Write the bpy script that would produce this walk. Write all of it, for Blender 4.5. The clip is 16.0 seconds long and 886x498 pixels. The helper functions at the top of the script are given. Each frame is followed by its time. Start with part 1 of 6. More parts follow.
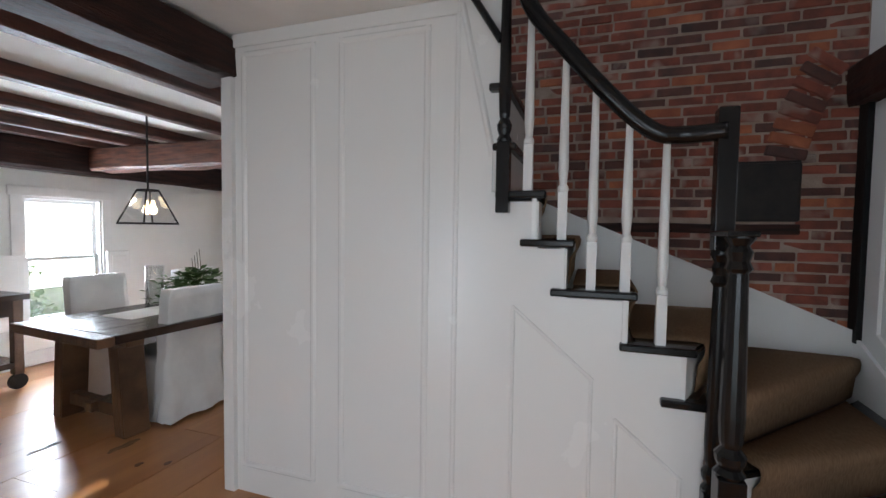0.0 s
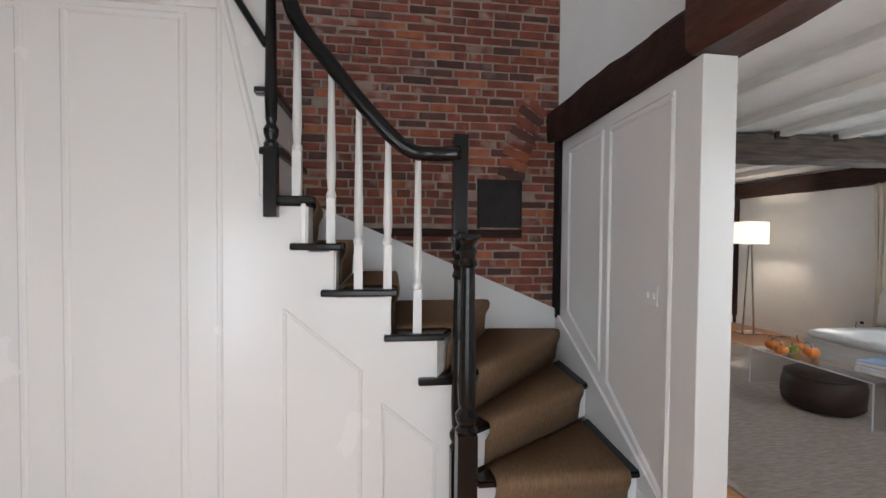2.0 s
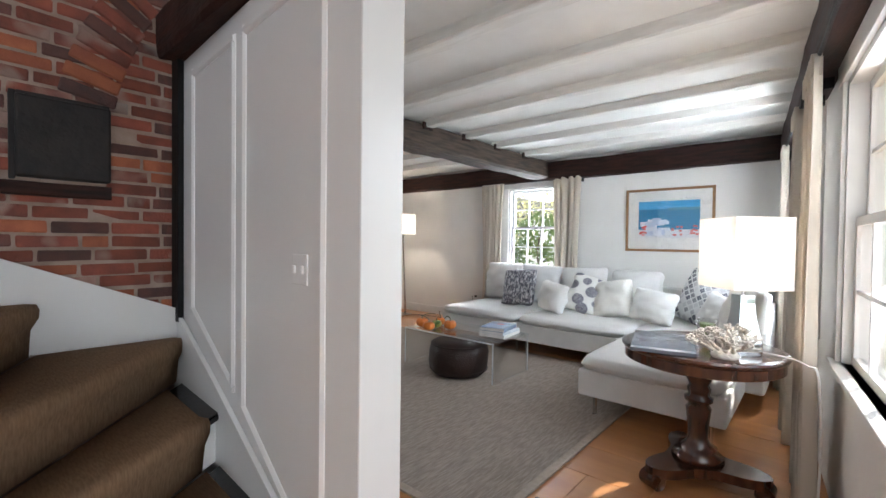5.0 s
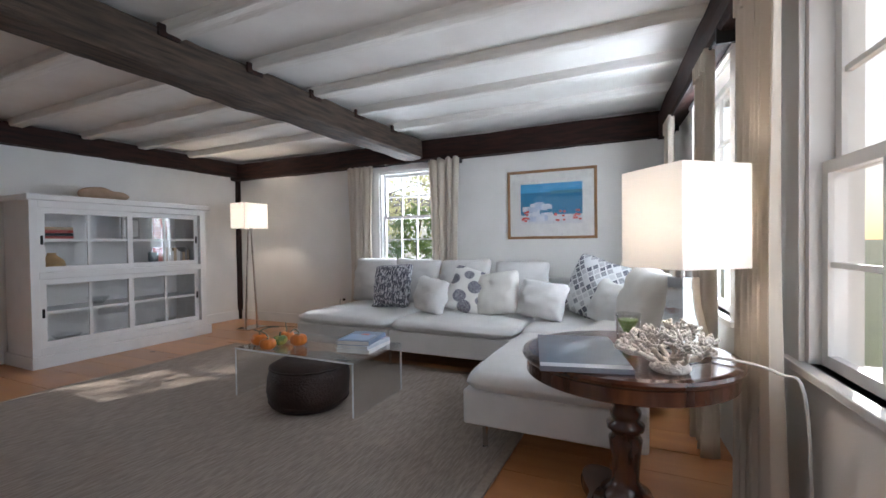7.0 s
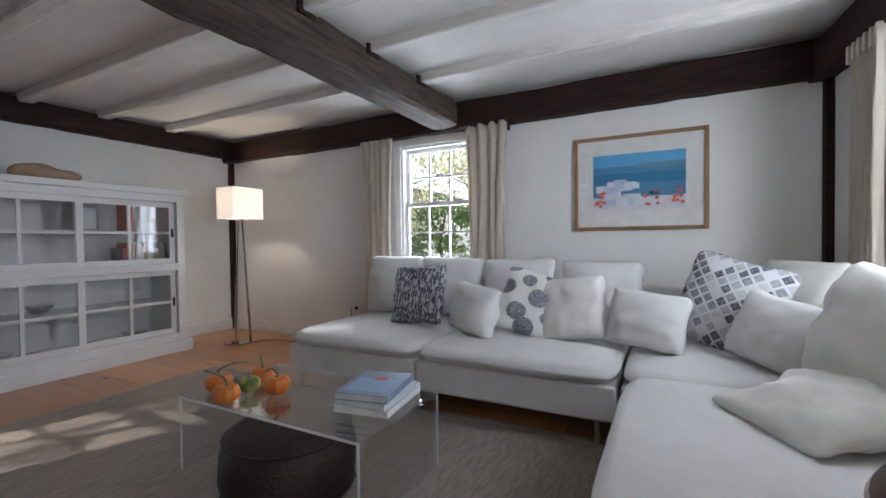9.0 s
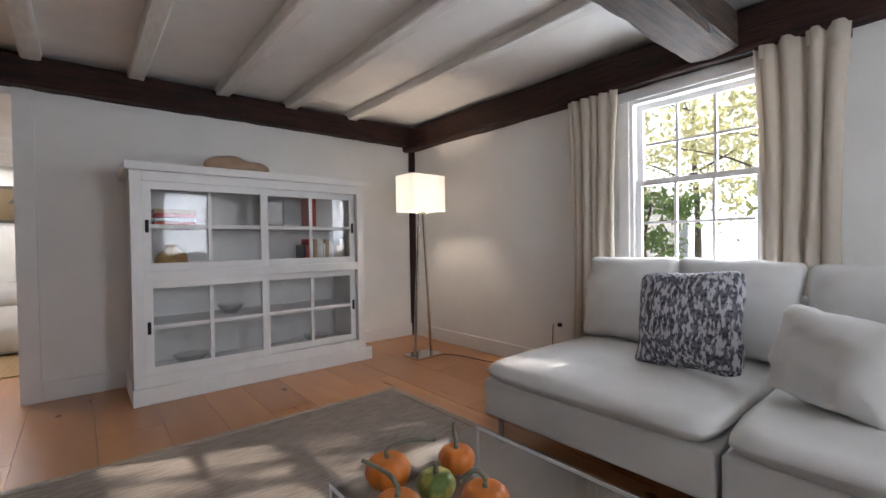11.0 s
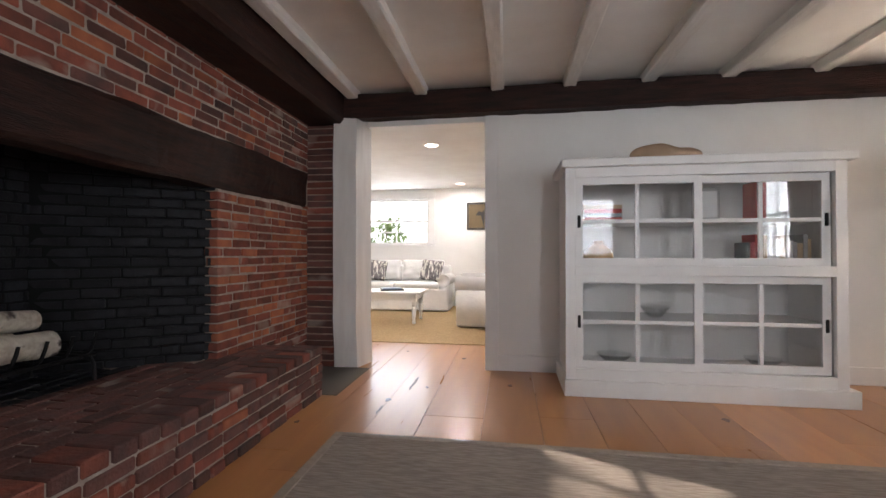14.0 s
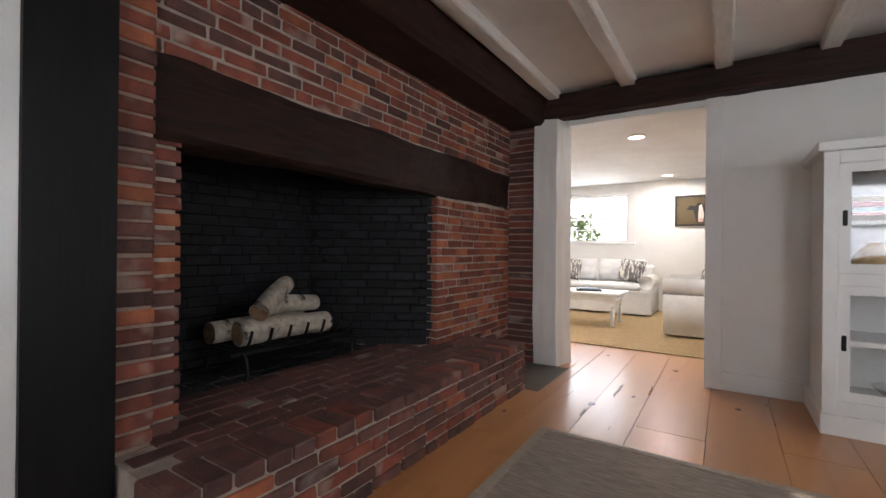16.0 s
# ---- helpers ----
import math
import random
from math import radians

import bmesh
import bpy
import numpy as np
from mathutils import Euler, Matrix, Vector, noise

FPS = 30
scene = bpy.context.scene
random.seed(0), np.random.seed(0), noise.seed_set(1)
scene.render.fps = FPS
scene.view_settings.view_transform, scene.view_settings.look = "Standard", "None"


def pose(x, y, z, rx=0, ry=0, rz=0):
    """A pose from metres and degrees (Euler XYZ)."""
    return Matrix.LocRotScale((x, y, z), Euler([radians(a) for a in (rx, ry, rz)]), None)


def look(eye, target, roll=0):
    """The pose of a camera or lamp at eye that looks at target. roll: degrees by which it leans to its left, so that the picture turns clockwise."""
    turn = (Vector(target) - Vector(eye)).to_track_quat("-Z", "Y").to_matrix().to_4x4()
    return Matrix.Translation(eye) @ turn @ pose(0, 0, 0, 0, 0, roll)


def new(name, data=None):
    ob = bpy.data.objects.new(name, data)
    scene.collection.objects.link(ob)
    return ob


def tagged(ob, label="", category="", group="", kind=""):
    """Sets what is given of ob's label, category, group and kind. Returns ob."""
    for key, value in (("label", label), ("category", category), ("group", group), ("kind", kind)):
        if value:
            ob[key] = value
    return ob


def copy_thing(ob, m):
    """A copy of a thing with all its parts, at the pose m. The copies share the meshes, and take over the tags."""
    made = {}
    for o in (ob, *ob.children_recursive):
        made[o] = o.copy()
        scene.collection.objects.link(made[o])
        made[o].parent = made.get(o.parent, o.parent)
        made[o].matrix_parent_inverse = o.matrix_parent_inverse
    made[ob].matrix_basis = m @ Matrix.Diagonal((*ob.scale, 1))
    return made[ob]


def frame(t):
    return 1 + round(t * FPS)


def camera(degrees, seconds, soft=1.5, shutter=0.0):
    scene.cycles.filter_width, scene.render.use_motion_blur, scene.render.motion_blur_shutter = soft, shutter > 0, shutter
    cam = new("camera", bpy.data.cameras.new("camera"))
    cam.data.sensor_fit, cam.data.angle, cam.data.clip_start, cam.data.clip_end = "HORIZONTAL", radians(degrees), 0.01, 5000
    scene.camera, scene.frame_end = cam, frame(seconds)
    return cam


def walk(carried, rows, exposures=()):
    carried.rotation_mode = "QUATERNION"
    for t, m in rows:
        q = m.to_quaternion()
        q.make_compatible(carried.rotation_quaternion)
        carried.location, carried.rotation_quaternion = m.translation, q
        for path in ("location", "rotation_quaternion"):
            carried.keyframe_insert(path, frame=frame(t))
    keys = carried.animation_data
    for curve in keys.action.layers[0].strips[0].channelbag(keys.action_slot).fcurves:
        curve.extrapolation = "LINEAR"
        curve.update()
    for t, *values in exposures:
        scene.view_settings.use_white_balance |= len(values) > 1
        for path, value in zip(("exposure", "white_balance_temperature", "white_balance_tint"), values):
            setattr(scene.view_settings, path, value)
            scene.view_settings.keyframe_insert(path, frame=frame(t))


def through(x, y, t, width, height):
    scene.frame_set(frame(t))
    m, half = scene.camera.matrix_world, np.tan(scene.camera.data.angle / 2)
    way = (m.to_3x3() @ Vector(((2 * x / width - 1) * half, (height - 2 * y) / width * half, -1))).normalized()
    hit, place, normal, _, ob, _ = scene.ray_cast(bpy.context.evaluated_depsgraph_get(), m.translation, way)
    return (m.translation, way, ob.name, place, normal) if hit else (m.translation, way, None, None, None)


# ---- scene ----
cam = camera(91.4, 16.0)
PATH = [
    (0, (-0.044, -0.052, 1.476), (-0.683, 1.841, 1.385), 0.8),
    (0.5, (-0.017, -0.062, 1.49), (-0.433, 1.893, 1.403), 0.9),
    (1, (0.021, -0.102, 1.484), (-0.172, 1.888, 1.418), 0.7),
    (1.5, (0.046, -0.13, 1.467), (0.084, 1.869, 1.422), 0.3),
    (2, (0.082, -0.146, 1.466), (0.352, 1.835, 1.416), 0.5),
    (2.5, (0.146, -0.095, 1.444), (0.641, 1.842, 1.4), 0.5),
    (3, (0.226, -0.004, 1.424), (0.946, 1.861, 1.385), 0.6),
    (3.5, (0.314, 0.075, 1.406), (1.247, 1.844, 1.366), 0.5),
    (4, (0.41, 0.182, 1.385), (1.546, 1.828, 1.351), 0.4),
    (4.5, (0.481, 0.318, 1.367), (1.804, 1.818, 1.329), 0.5),
    (5, (0.57, 0.466, 1.31), (2.081, 1.776, 1.272), 0.7),
    (5.2, (0.635, 0.51, 1.286), (2.207, 1.747, 1.25), 0.6),
    (7.3, (1.638, 0.937, 1.19), (3.452, 1.777, 1.148), -0.6),
    (7.5, (1.758, 0.992, 1.204), (3.575, 1.826, 1.153), -0.4),
    (8, (2.041, 1.133, 1.199), (3.855, 1.972, 1.138), -0.4),
    (8.2, (2.149, 1.222, 1.18), (3.965, 2.058, 1.128), -0.5),
    (10.3, (3.027, 2.246, 1.123), (4.54, 3.553, 1.088), -0.8),
    (10.5, (3.104, 2.345, 1.112), (4.563, 3.713, 1.081), -0.8),
    (11, (3.235, 2.563, 1.112), (4.52, 4.095, 1.082), -0.9),
    (11.5, (3.271, 2.777, 1.079), (4.324, 4.477, 1.054), -0.8),
    (12, (3.281, 2.903, 1.098), (4.079, 4.737, 1.065), -0.8),
    (12.5, (3.275, 2.961, 1.093), (3.806, 4.889, 1.072), -0.7),
    (13, (3.231, 2.983, 1.068), (3.473, 4.968, 1.068), -0.5),
    (13.5, (3.177, 2.988, 1.054), (3.124, 4.987, 1.063), -0.3),
    (14, (3.098, 2.988, 1.026), (2.794, 4.965, 1.048), -0.0),
    (14.5, (3.084, 2.965, 1.032), (2.538, 4.889, 1.044), 0.2),
    (15, (3.048, 2.93, 1.037), (2.295, 4.783, 1.043), 0.3),
    (15.5, (3.021, 2.895, 1.043), (2.082, 4.661, 1.044), 0.5),
    (16, (3.02, 2.876, 1.055), (1.926, 4.55, 1.056), 0.6),
]
EXPOSURES = [(0.0, 0.4, 6000, 9), (1.0, 0.8, 6100, 9), (3.0, 1.15, 6300, 12), (4.0, 1.35, 6250, 10), (5.2, 1.25, 6150, 10), (7.3, 0.65, 6000, 13), (8.2, 0.45, 5950, 13), (10.3, 0.68, 6200, 14), (11.0, 0.7, 6350, 15), (13.0, 0.92, 6650, 17), (16.0, 0.92, 6600, 15)]
walk(cam, [(t, look(eye, target, roll)) for t, eye, target, roll in PATH], EXPOSURES)

# world and sun
world = bpy.data.worlds.new("world")
scene.world = world
world.use_nodes = True
_sky = world.node_tree.nodes.new("ShaderNodeTexSky")
_sky.sky_type = "NISHITA"
_sky.sun_disc = False
_sky.sun_elevation, _sky.sun_rotation = radians(31), radians(112)
world.node_tree.links.new(_sky.outputs[0], world.node_tree.nodes["Background"].inputs[0])
world.node_tree.nodes["Background"].inputs[1].default_value = 0.07
sun = new("sun", bpy.data.lights.new("sun", "SUN"))
sun.data.energy, sun.data.angle, sun.data.color = 5.0, radians(0.6), (1.0, 0.93, 0.82)
sun.matrix_world = look((0, 0, 0), (-0.797, 0.317, -0.515))


def area(name, eye, target, w, h, energy, color=(0.86, 0.93, 1.0)):
    """An area lamp: sky light at an opening, a ceiling light or added fill."""
    l = new(name, bpy.data.lights.new(name, "AREA"))
    l.data.shape, l.data.size, l.data.size_y = "RECTANGLE", w, h
    l.data.energy, l.data.color = energy, color
    l.matrix_world = look(eye, target)
    return l


def bulb(name, at, energy, color=(1.0, 0.83, 0.65), radius=0.04):
    l = new(name, bpy.data.lights.new(name, "POINT"))
    l.data.energy, l.data.color, l.data.shadow_soft_size = energy, color, radius
    l.location = at
    return l


area("window_light", (6.47, 3.66, 1.55), (0, 3.66, 1.0), 0.8, 1.1, 24)
area("window_light", (2.58, 0.22, 1.45), (2.5, 5, 1.0), 1.0, 1.3, 6)
area("window_light", (4.72, 0.42, 1.45), (4.5, 5, 1.0), 0.85, 1.3, 31)
area("window_light", (0.86, 11.5, 1.67), (1.2, 0, 1.0), 1.3, 0.85, 22)
area("window_light", (-5.62, 3.1, 1.1), (0, 3.0, 1.0), 0.65, 1.2, 78)
area("doorway_light", (0.1, -1.02, 1.2), (0.1, 5, 1.2), 0.9, 1.9, 7)
area("sidelight", (-1.46, -1.02, 0.85), (-1.46, 5, 0.85), 0.14, 1.3, 9)
# added fill that brightens the upper stairwell; its source is invented
area("stairwell_fill_light", (-1.97, 2.2, 3.8), (1.3, 2.4, 2.6), 0.8, 1.1, 8)
bulb("lamp_bulb", (5.80, 5.95, 1.58), 8.5)
bulb("lamp_bulb", (3.25, 0.75, 1.27), 4)
bulb("lamp_bulb", (-3.5, 2.56, 1.61), 3.6)
for _x, _y in ((2.20, 7.95), (2.22, 10.75), (0.6, 9.3)):
    area("recessed_light", (_x, _y, 2.28), (_x, _y, 0), 0.12, 0.12, 12, (1.0, 0.97, 0.93))


# ---- materials ----
def mat(name, c1, c2=None, rough=0.6, metal=0.0, scale=6.0, stretch=(1, 1, 1), detail=6.0, bump=0.15, bscale=60.0,
        vary=0.0, c3=None, spots=0.0, spec=0.5, lo=0.35, hi=0.65, coat=0.0, uneven=1.0):
    """A surface in two or three colours at two scales, with fine relief; vary: brightness by object."""
    m = bpy.data.materials.new(name)
    m.use_nodes = True
    t = m.node_tree
    p = t.nodes["Principled BSDF"]
    p.inputs["Roughness"].default_value, p.inputs["Metallic"].default_value = rough, metal
    p.inputs["Specular IOR Level"].default_value = spec
    p.inputs["Coat Weight"].default_value = coat
    p.inputs["Coat Roughness"].default_value = 0.12
    co = t.nodes.new("ShaderNodeTexCoord")
    mp = t.nodes.new("ShaderNodeMapping")
    mp.inputs["Scale"].default_value = stretch
    t.links.new(co.outputs["Object"], mp.inputs["Vector"])
    vec = mp.outputs["Vector"]
    if vary:
        oi = t.nodes.new("ShaderNodeObjectInfo")
        off = t.nodes.new("ShaderNodeVectorMath")
        off.operation = "ADD"
        mul = t.nodes.new("ShaderNodeMath")
        mul.operation = "MULTIPLY"
        mul.inputs[1].default_value = 37.0
        t.links.new(oi.outputs["Random"], mul.inputs[0])
        t.links.new(vec, off.inputs[0])
        t.links.new(mul.outputs[0], off.inputs[1])
        vec = off.outputs[0]
    n1 = t.nodes.new("ShaderNodeTexNoise")
    n1.inputs["Scale"].default_value, n1.inputs["Detail"].default_value = scale, detail
    t.links.new(vec, n1.inputs["Vector"])
    ramp = t.nodes.new("ShaderNodeValToRGB")
    c2 = c2 or tuple(c * 0.85 for c in c1)
    ramp.color_ramp.elements[0].position, ramp.color_ramp.elements[1].position = lo, hi
    ramp.color_ramp.elements[0].color, ramp.color_ramp.elements[1].color = (*c2, 1), (*c1, 1)
    t.links.new(n1.outputs[0], ramp.inputs[0])
    col = ramp.outputs[0]
    if c3:
        n3 = t.nodes.new("ShaderNodeTexNoise")
        n3.inputs["Scale"].default_value, n3.inputs["Detail"].default_value = scale * 0.35, 3
        t.links.new(vec, n3.inputs["Vector"])
        r3 = t.nodes.new("ShaderNodeValToRGB")
        r3.color_ramp.elements[0].position, r3.color_ramp.elements[1].position = 0.62 - spots, 0.7 - spots
        r3.color_ramp.elements[0].color, r3.color_ramp.elements[1].color = (0, 0, 0, 1), (1, 1, 1, 1)
        t.links.new(n3.outputs[0], r3.inputs[0])
        mx = t.nodes.new("ShaderNodeMix")
        mx.data_type = "RGBA"
        mx.inputs["B"].default_value = (*c3, 1)
        t.links.new(r3.outputs[0], mx.inputs["Factor"])
        t.links.new(col, mx.inputs["A"])
        col = mx.outputs["Result"]
    if vary:
        hs = t.nodes.new("ShaderNodeHueSaturation")
        mr = t.nodes.new("ShaderNodeMapRange")
        mr.inputs["To Min"].default_value, mr.inputs["To Max"].default_value = 1 - vary, 1 + vary
        t.links.new(oi.outputs["Random"], mr.inputs["Value"])
        t.links.new(mr.outputs[0], hs.inputs["Value"])
        t.links.new(col, hs.inputs["Color"])
        col = hs.outputs[0]
    t.links.new(col, p.inputs["Base Color"])
    n2 = t.nodes.new("ShaderNodeTexNoise")
    n2.inputs["Scale"].default_value, n2.inputs["Detail"].default_value = bscale, 4
    t.links.new(vec, n2.inputs["Vector"])
    b = t.nodes.new("ShaderNodeBump")
    b.inputs["Strength"].default_value, b.inputs["Distance"].default_value = bump, 0.01
    t.links.new(n2.outputs[0], b.inputs["Height"])
    t.links.new(b.outputs[0], p.inputs["Normal"])
    rr = t.nodes.new("ShaderNodeMapRange")
    rr.inputs["To Min"].default_value, rr.inputs["To Max"].default_value = max(rough - 0.08 * uneven, 0.02), min(rough + 0.1 * uneven, 1)
    t.links.new(n1.outputs[0], rr.inputs["Value"])
    t.links.new(rr.outputs[0], p.inputs["Roughness"])
    return m


def glassy(name, color=(1, 1, 1), rough=0.0, ior=1.45, thin=True, gloss=0.08):
    """Clear pane: mostly see-through with a mirror-like share."""
    m = bpy.data.materials.new(name)
    m.use_nodes = True
    t = m.node_tree
    t.nodes.remove(t.nodes["Principled BSDF"])
    out = t.nodes["Material Output"]
    if not thin:
        g = t.nodes.new("ShaderNodeBsdfGlass")
        g.inputs["Color"].default_value, g.inputs["Roughness"].default_value, g.inputs["IOR"].default_value = (*color, 1), rough, ior
        t.links.new(g.outputs[0], out.inputs[0])
        return m
    a = t.nodes.new("ShaderNodeBsdfTransparent")
    a.inputs[0].default_value = (*color, 1)
    b = t.nodes.new("ShaderNodeBsdfGlossy")
    b.inputs["Roughness"].default_value = 0.02
    lw = t.nodes.new("ShaderNodeLayerWeight")
    lw.inputs[0].default_value = 0.2
    f = t.nodes.new("ShaderNodeMapRange")
    f.inputs["To Min"].default_value, f.inputs["To Max"].default_value = (ior - 1) * 0.11, 0.75
    t.links.new(lw.outputs["Facing"], f.inputs["Value"])
    mx = t.nodes.new("ShaderNodeMixShader")
    t.links.new(f.outputs[0], mx.inputs[0])
    t.links.new(a.outputs[0], mx.inputs[1])
    t.links.new(b.outputs[0], mx.inputs[2])
    t.links.new(mx.outputs[0], out.inputs[0])
    return m


def glow(name, color, strength):
    m = bpy.data.materials.new(name)
    m.use_nodes = True
    p = m.node_tree.nodes["Principled BSDF"]
    p.inputs["Base Color"].default_value = (*color, 1)
    p.inputs["Emission Color"].default_value = (*color, 1)
    p.inputs["Emission Strength"].default_value = strength
    return m


def shade_mat(name, color, through=0.5):
    """Lamp-shade cloth that lets its bulb shine through."""
    m = bpy.data.materials.new(name)
    m.use_nodes = True
    t = m.node_tree
    p = t.nodes["Principled BSDF"]
    p.inputs["Base Color"].default_value, p.inputs["Roughness"].default_value = (*color, 1), 0.9
    tr = t.nodes.new("ShaderNodeBsdfTranslucent")
    tr.inputs[0].default_value = (*color, 1)
    mx = t.nodes.new("ShaderNodeMixShader")
    mx.inputs[0].default_value = through
    t.links.new(p.outputs[0], mx.inputs[1])
    t.links.new(tr.outputs[0], mx.inputs[2])
    t.links.new(mx.outputs[0], t.nodes["Material Output"].inputs[0])
    return m


def patterned(name, ground, ink, scale, kind):
    """Printed cloth: streaks, leaves or lozenges."""
    m = mat(name, ground, tuple(c * 0.93 for c in ground), rough=0.95, scale=9, bump=0.25, bscale=220, spec=0.1)
    t = m.node_tree
    p = t.nodes["Principled BSDF"]
    co = t.nodes.new("ShaderNodeTexCoord")
    mp = t.nodes.new("ShaderNodeMapping")
    t.links.new(co.outputs["Object"], mp.inputs[0])
    if kind == "streaks":
        mp.inputs["Scale"].default_value = (scale, scale, scale * 0.35)
        tex = t.nodes.new("ShaderNodeTexNoise")
        tex.inputs["Scale"].default_value, tex.inputs["Detail"].default_value = 1, 3
        val, lo, hi = tex.outputs[0], 0.43, 0.51
    elif kind == "leaves":
        mp.inputs["Scale"].default_value = (scale, 0.0, scale * 1.15)
        mp.inputs["Rotation"].default_value = (0, radians(38), 0)
        tex = t.nodes.new("ShaderNodeTexVoronoi")
        tex.inputs["Scale"].default_value, tex.inputs["Randomness"].default_value = 1, 0.35
        val, lo, hi = tex.outputs["Distance"], 0.44, 0.40
    else:
        mp.inputs["Scale"].default_value = (scale, scale, scale)
        mp.inputs["Rotation"].default_value = (radians(90), 0, radians(45))
        tex = t.nodes.new("ShaderNodeTexBrick")
        tex.offset = 0.0
        tex.inputs["Brick Width"].default_value, tex.inputs["Row Height"].default_value = 0.5, 0.5
        tex.inputs["Scale"].default_value = 1
        tex.inputs["Mortar Size"].default_value = 0.06
        tex.inputs["Color1"].default_value = (0.2, 0.2, 0.2, 1)
        tex.inputs["Color2"].default_value = (0.8, 0.8, 0.8, 1)
        tex.inputs["Mortar"].default_value = (1, 1, 1, 1)
        val, lo, hi = tex.outputs[0], 0.75, 0.4
    t.links.new(mp.outputs[0], tex.inputs["Vector"])
    mr = t.nodes.new("ShaderNodeMapRange")
    mr.inputs["From Min"].default_value, mr.inputs["From Max"].default_value = lo, hi
    t.links.new(val, mr.inputs["Value"])
    weave = t.nodes.new("ShaderNodeTexNoise")
    weave.inputs["Scale"].default_value = 60
    t.links.new(co.outputs["Object"], weave.inputs["Vector"])
    mul = t.nodes.new("ShaderNodeMath")
    mul.operation = "MULTIPLY"
    t.links.new(mr.outputs[0], mul.inputs[0])
    add = t.nodes.new("ShaderNodeMath")
    add.operation = "ADD"
    add.inputs[1].default_value = 0.35
    add.use_clamp = True
    t.links.new(weave.outputs[0], add.inputs[0])
    t.links.new(add.outputs[0], mul.inputs[1])
    mx = t.nodes.new("ShaderNodeMix")
    mx.data_type = "RGBA"
    mx.inputs["A"].default_value, mx.inputs["B"].default_value = (*ground, 1), (*ink, 1)
    t.links.new(mul.outputs[0], mx.inputs["Factor"])
    t.links.new(mx.outputs["Result"], p.inputs["Base Color"])
    return m


WALL = mat("white_wall_paint", (0.80, 0.79, 0.76), (0.76, 0.75, 0.72), rough=0.55, scale=2.5, bump=0.05, bscale=25)
PANEL = mat("white_panel_gloss", (0.80, 0.79, 0.77), (0.79, 0.78, 0.76), rough=0.27, scale=2.0, bump=0.0, uneven=0.1)
TRIM = mat("white_trim_paint", (0.80, 0.79, 0.77), (0.75, 0.74, 0.72), rough=0.35, scale=5, bump=0.06, bscale=30)
CEIL = mat("ceiling_plaster", (0.80, 0.79, 0.76), (0.74, 0.72, 0.69), rough=0.8, scale=3, bump=0.12, bscale=18)
JOIST = mat("painted_joist", (0.78, 0.76, 0.72), (0.70, 0.68, 0.64), rough=0.6, scale=7, stretch=(6, 1, 6), bump=0.2, bscale=30)
LIMED = mat("lime_washed_post", (0.79, 0.78, 0.75), (0.71, 0.69, 0.66), rough=0.6, scale=4, stretch=(3, 3, 0.6), bump=0.25, bscale=12)
OLDWOOD = mat("old_dark_beam", (0.044, 0.017, 0.012), (0.014, 0.007, 0.006), rough=0.62, spec=0.25, scale=5, stretch=(7, 0.8, 7), bump=0.6, bscale=22)
OLDWOODX = mat("old_dark_beam_x", (0.044, 0.017, 0.012), (0.014, 0.007, 0.006), rough=0.62, spec=0.25, scale=5, stretch=(0.8, 7, 7), bump=0.6, bscale=22)
GREYBEAM = mat("weathered_summer_beam", (0.098, 0.066, 0.046), (0.028, 0.019, 0.014), rough=0.75, scale=5, stretch=(0.7, 8, 8), bump=0.8, bscale=18)
REDBEAM = mat("red_brown_joist", (0.10, 0.032, 0.020), (0.035, 0.014, 0.010), rough=0.5, scale=5, stretch=(7, 0.8, 7), bump=0.4, bscale=25)
REDBEAMX = mat("red_brown_beam", (0.20, 0.075, 0.042), (0.07, 0.028, 0.018), rough=0.55, scale=5, stretch=(0.8, 7, 7), bump=0.4, bscale=25)
BLACKWOOD = mat("black_gloss_paint", (0.010, 0.009, 0.009), (0.006, 0.005, 0.005), spec=0.35, rough=0.2, scale=8, bump=0.06, bscale=30)
BLACKPOST = mat("black_stained_post", (0.009, 0.0085, 0.0085), (0.005, 0.005, 0.005), spec=0.2, rough=0.5, scale=4, stretch=(6, 6, 0.6), bump=0.15, bscale=8)
BRICK = mat("old_red_brick", (0.30, 0.085, 0.053), (0.165, 0.054, 0.04), rough=0.85, scale=9, bump=0.7, bscale=70, vary=0.28, c3=(0.36, 0.24, 0.20), spots=0.04)
BRICKDK = mat("dark_burnt_brick", (0.17, 0.066, 0.052), (0.085, 0.045, 0.04), rough=0.8, scale=9, bump=0.7, bscale=70, vary=0.35, c3=(0.30, 0.25, 0.22), spots=-0.02)
BRICKOR = mat("orange_brick", (0.46, 0.15, 0.07), (0.30, 0.09, 0.05), rough=0.85, scale=9, bump=0.6, bscale=70, vary=0.25)
SOOT = mat("sooty_brick", (0.017, 0.019, 0.024), (0.004, 0.004, 0.005), rough=0.7, scale=8, bump=0.8, bscale=50, vary=0.5)
OLDMORTAR = mat("aged_brown_mortar", (0.43, 0.33, 0.27), (0.28, 0.20, 0.16), rough=0.95, scale=9, bump=0.6, bscale=90)
MORTAR = mat("lime_mortar", (0.50, 0.43, 0.37), (0.34, 0.28, 0.235), rough=0.95, scale=14, bump=0.6, bscale=90)
SOOTM = mat("sooty_mortar", (0.009, 0.0085, 0.0085), (0.005, 0.005, 0.005), rough=0.95, scale=14, bump=0.6, bscale=90)
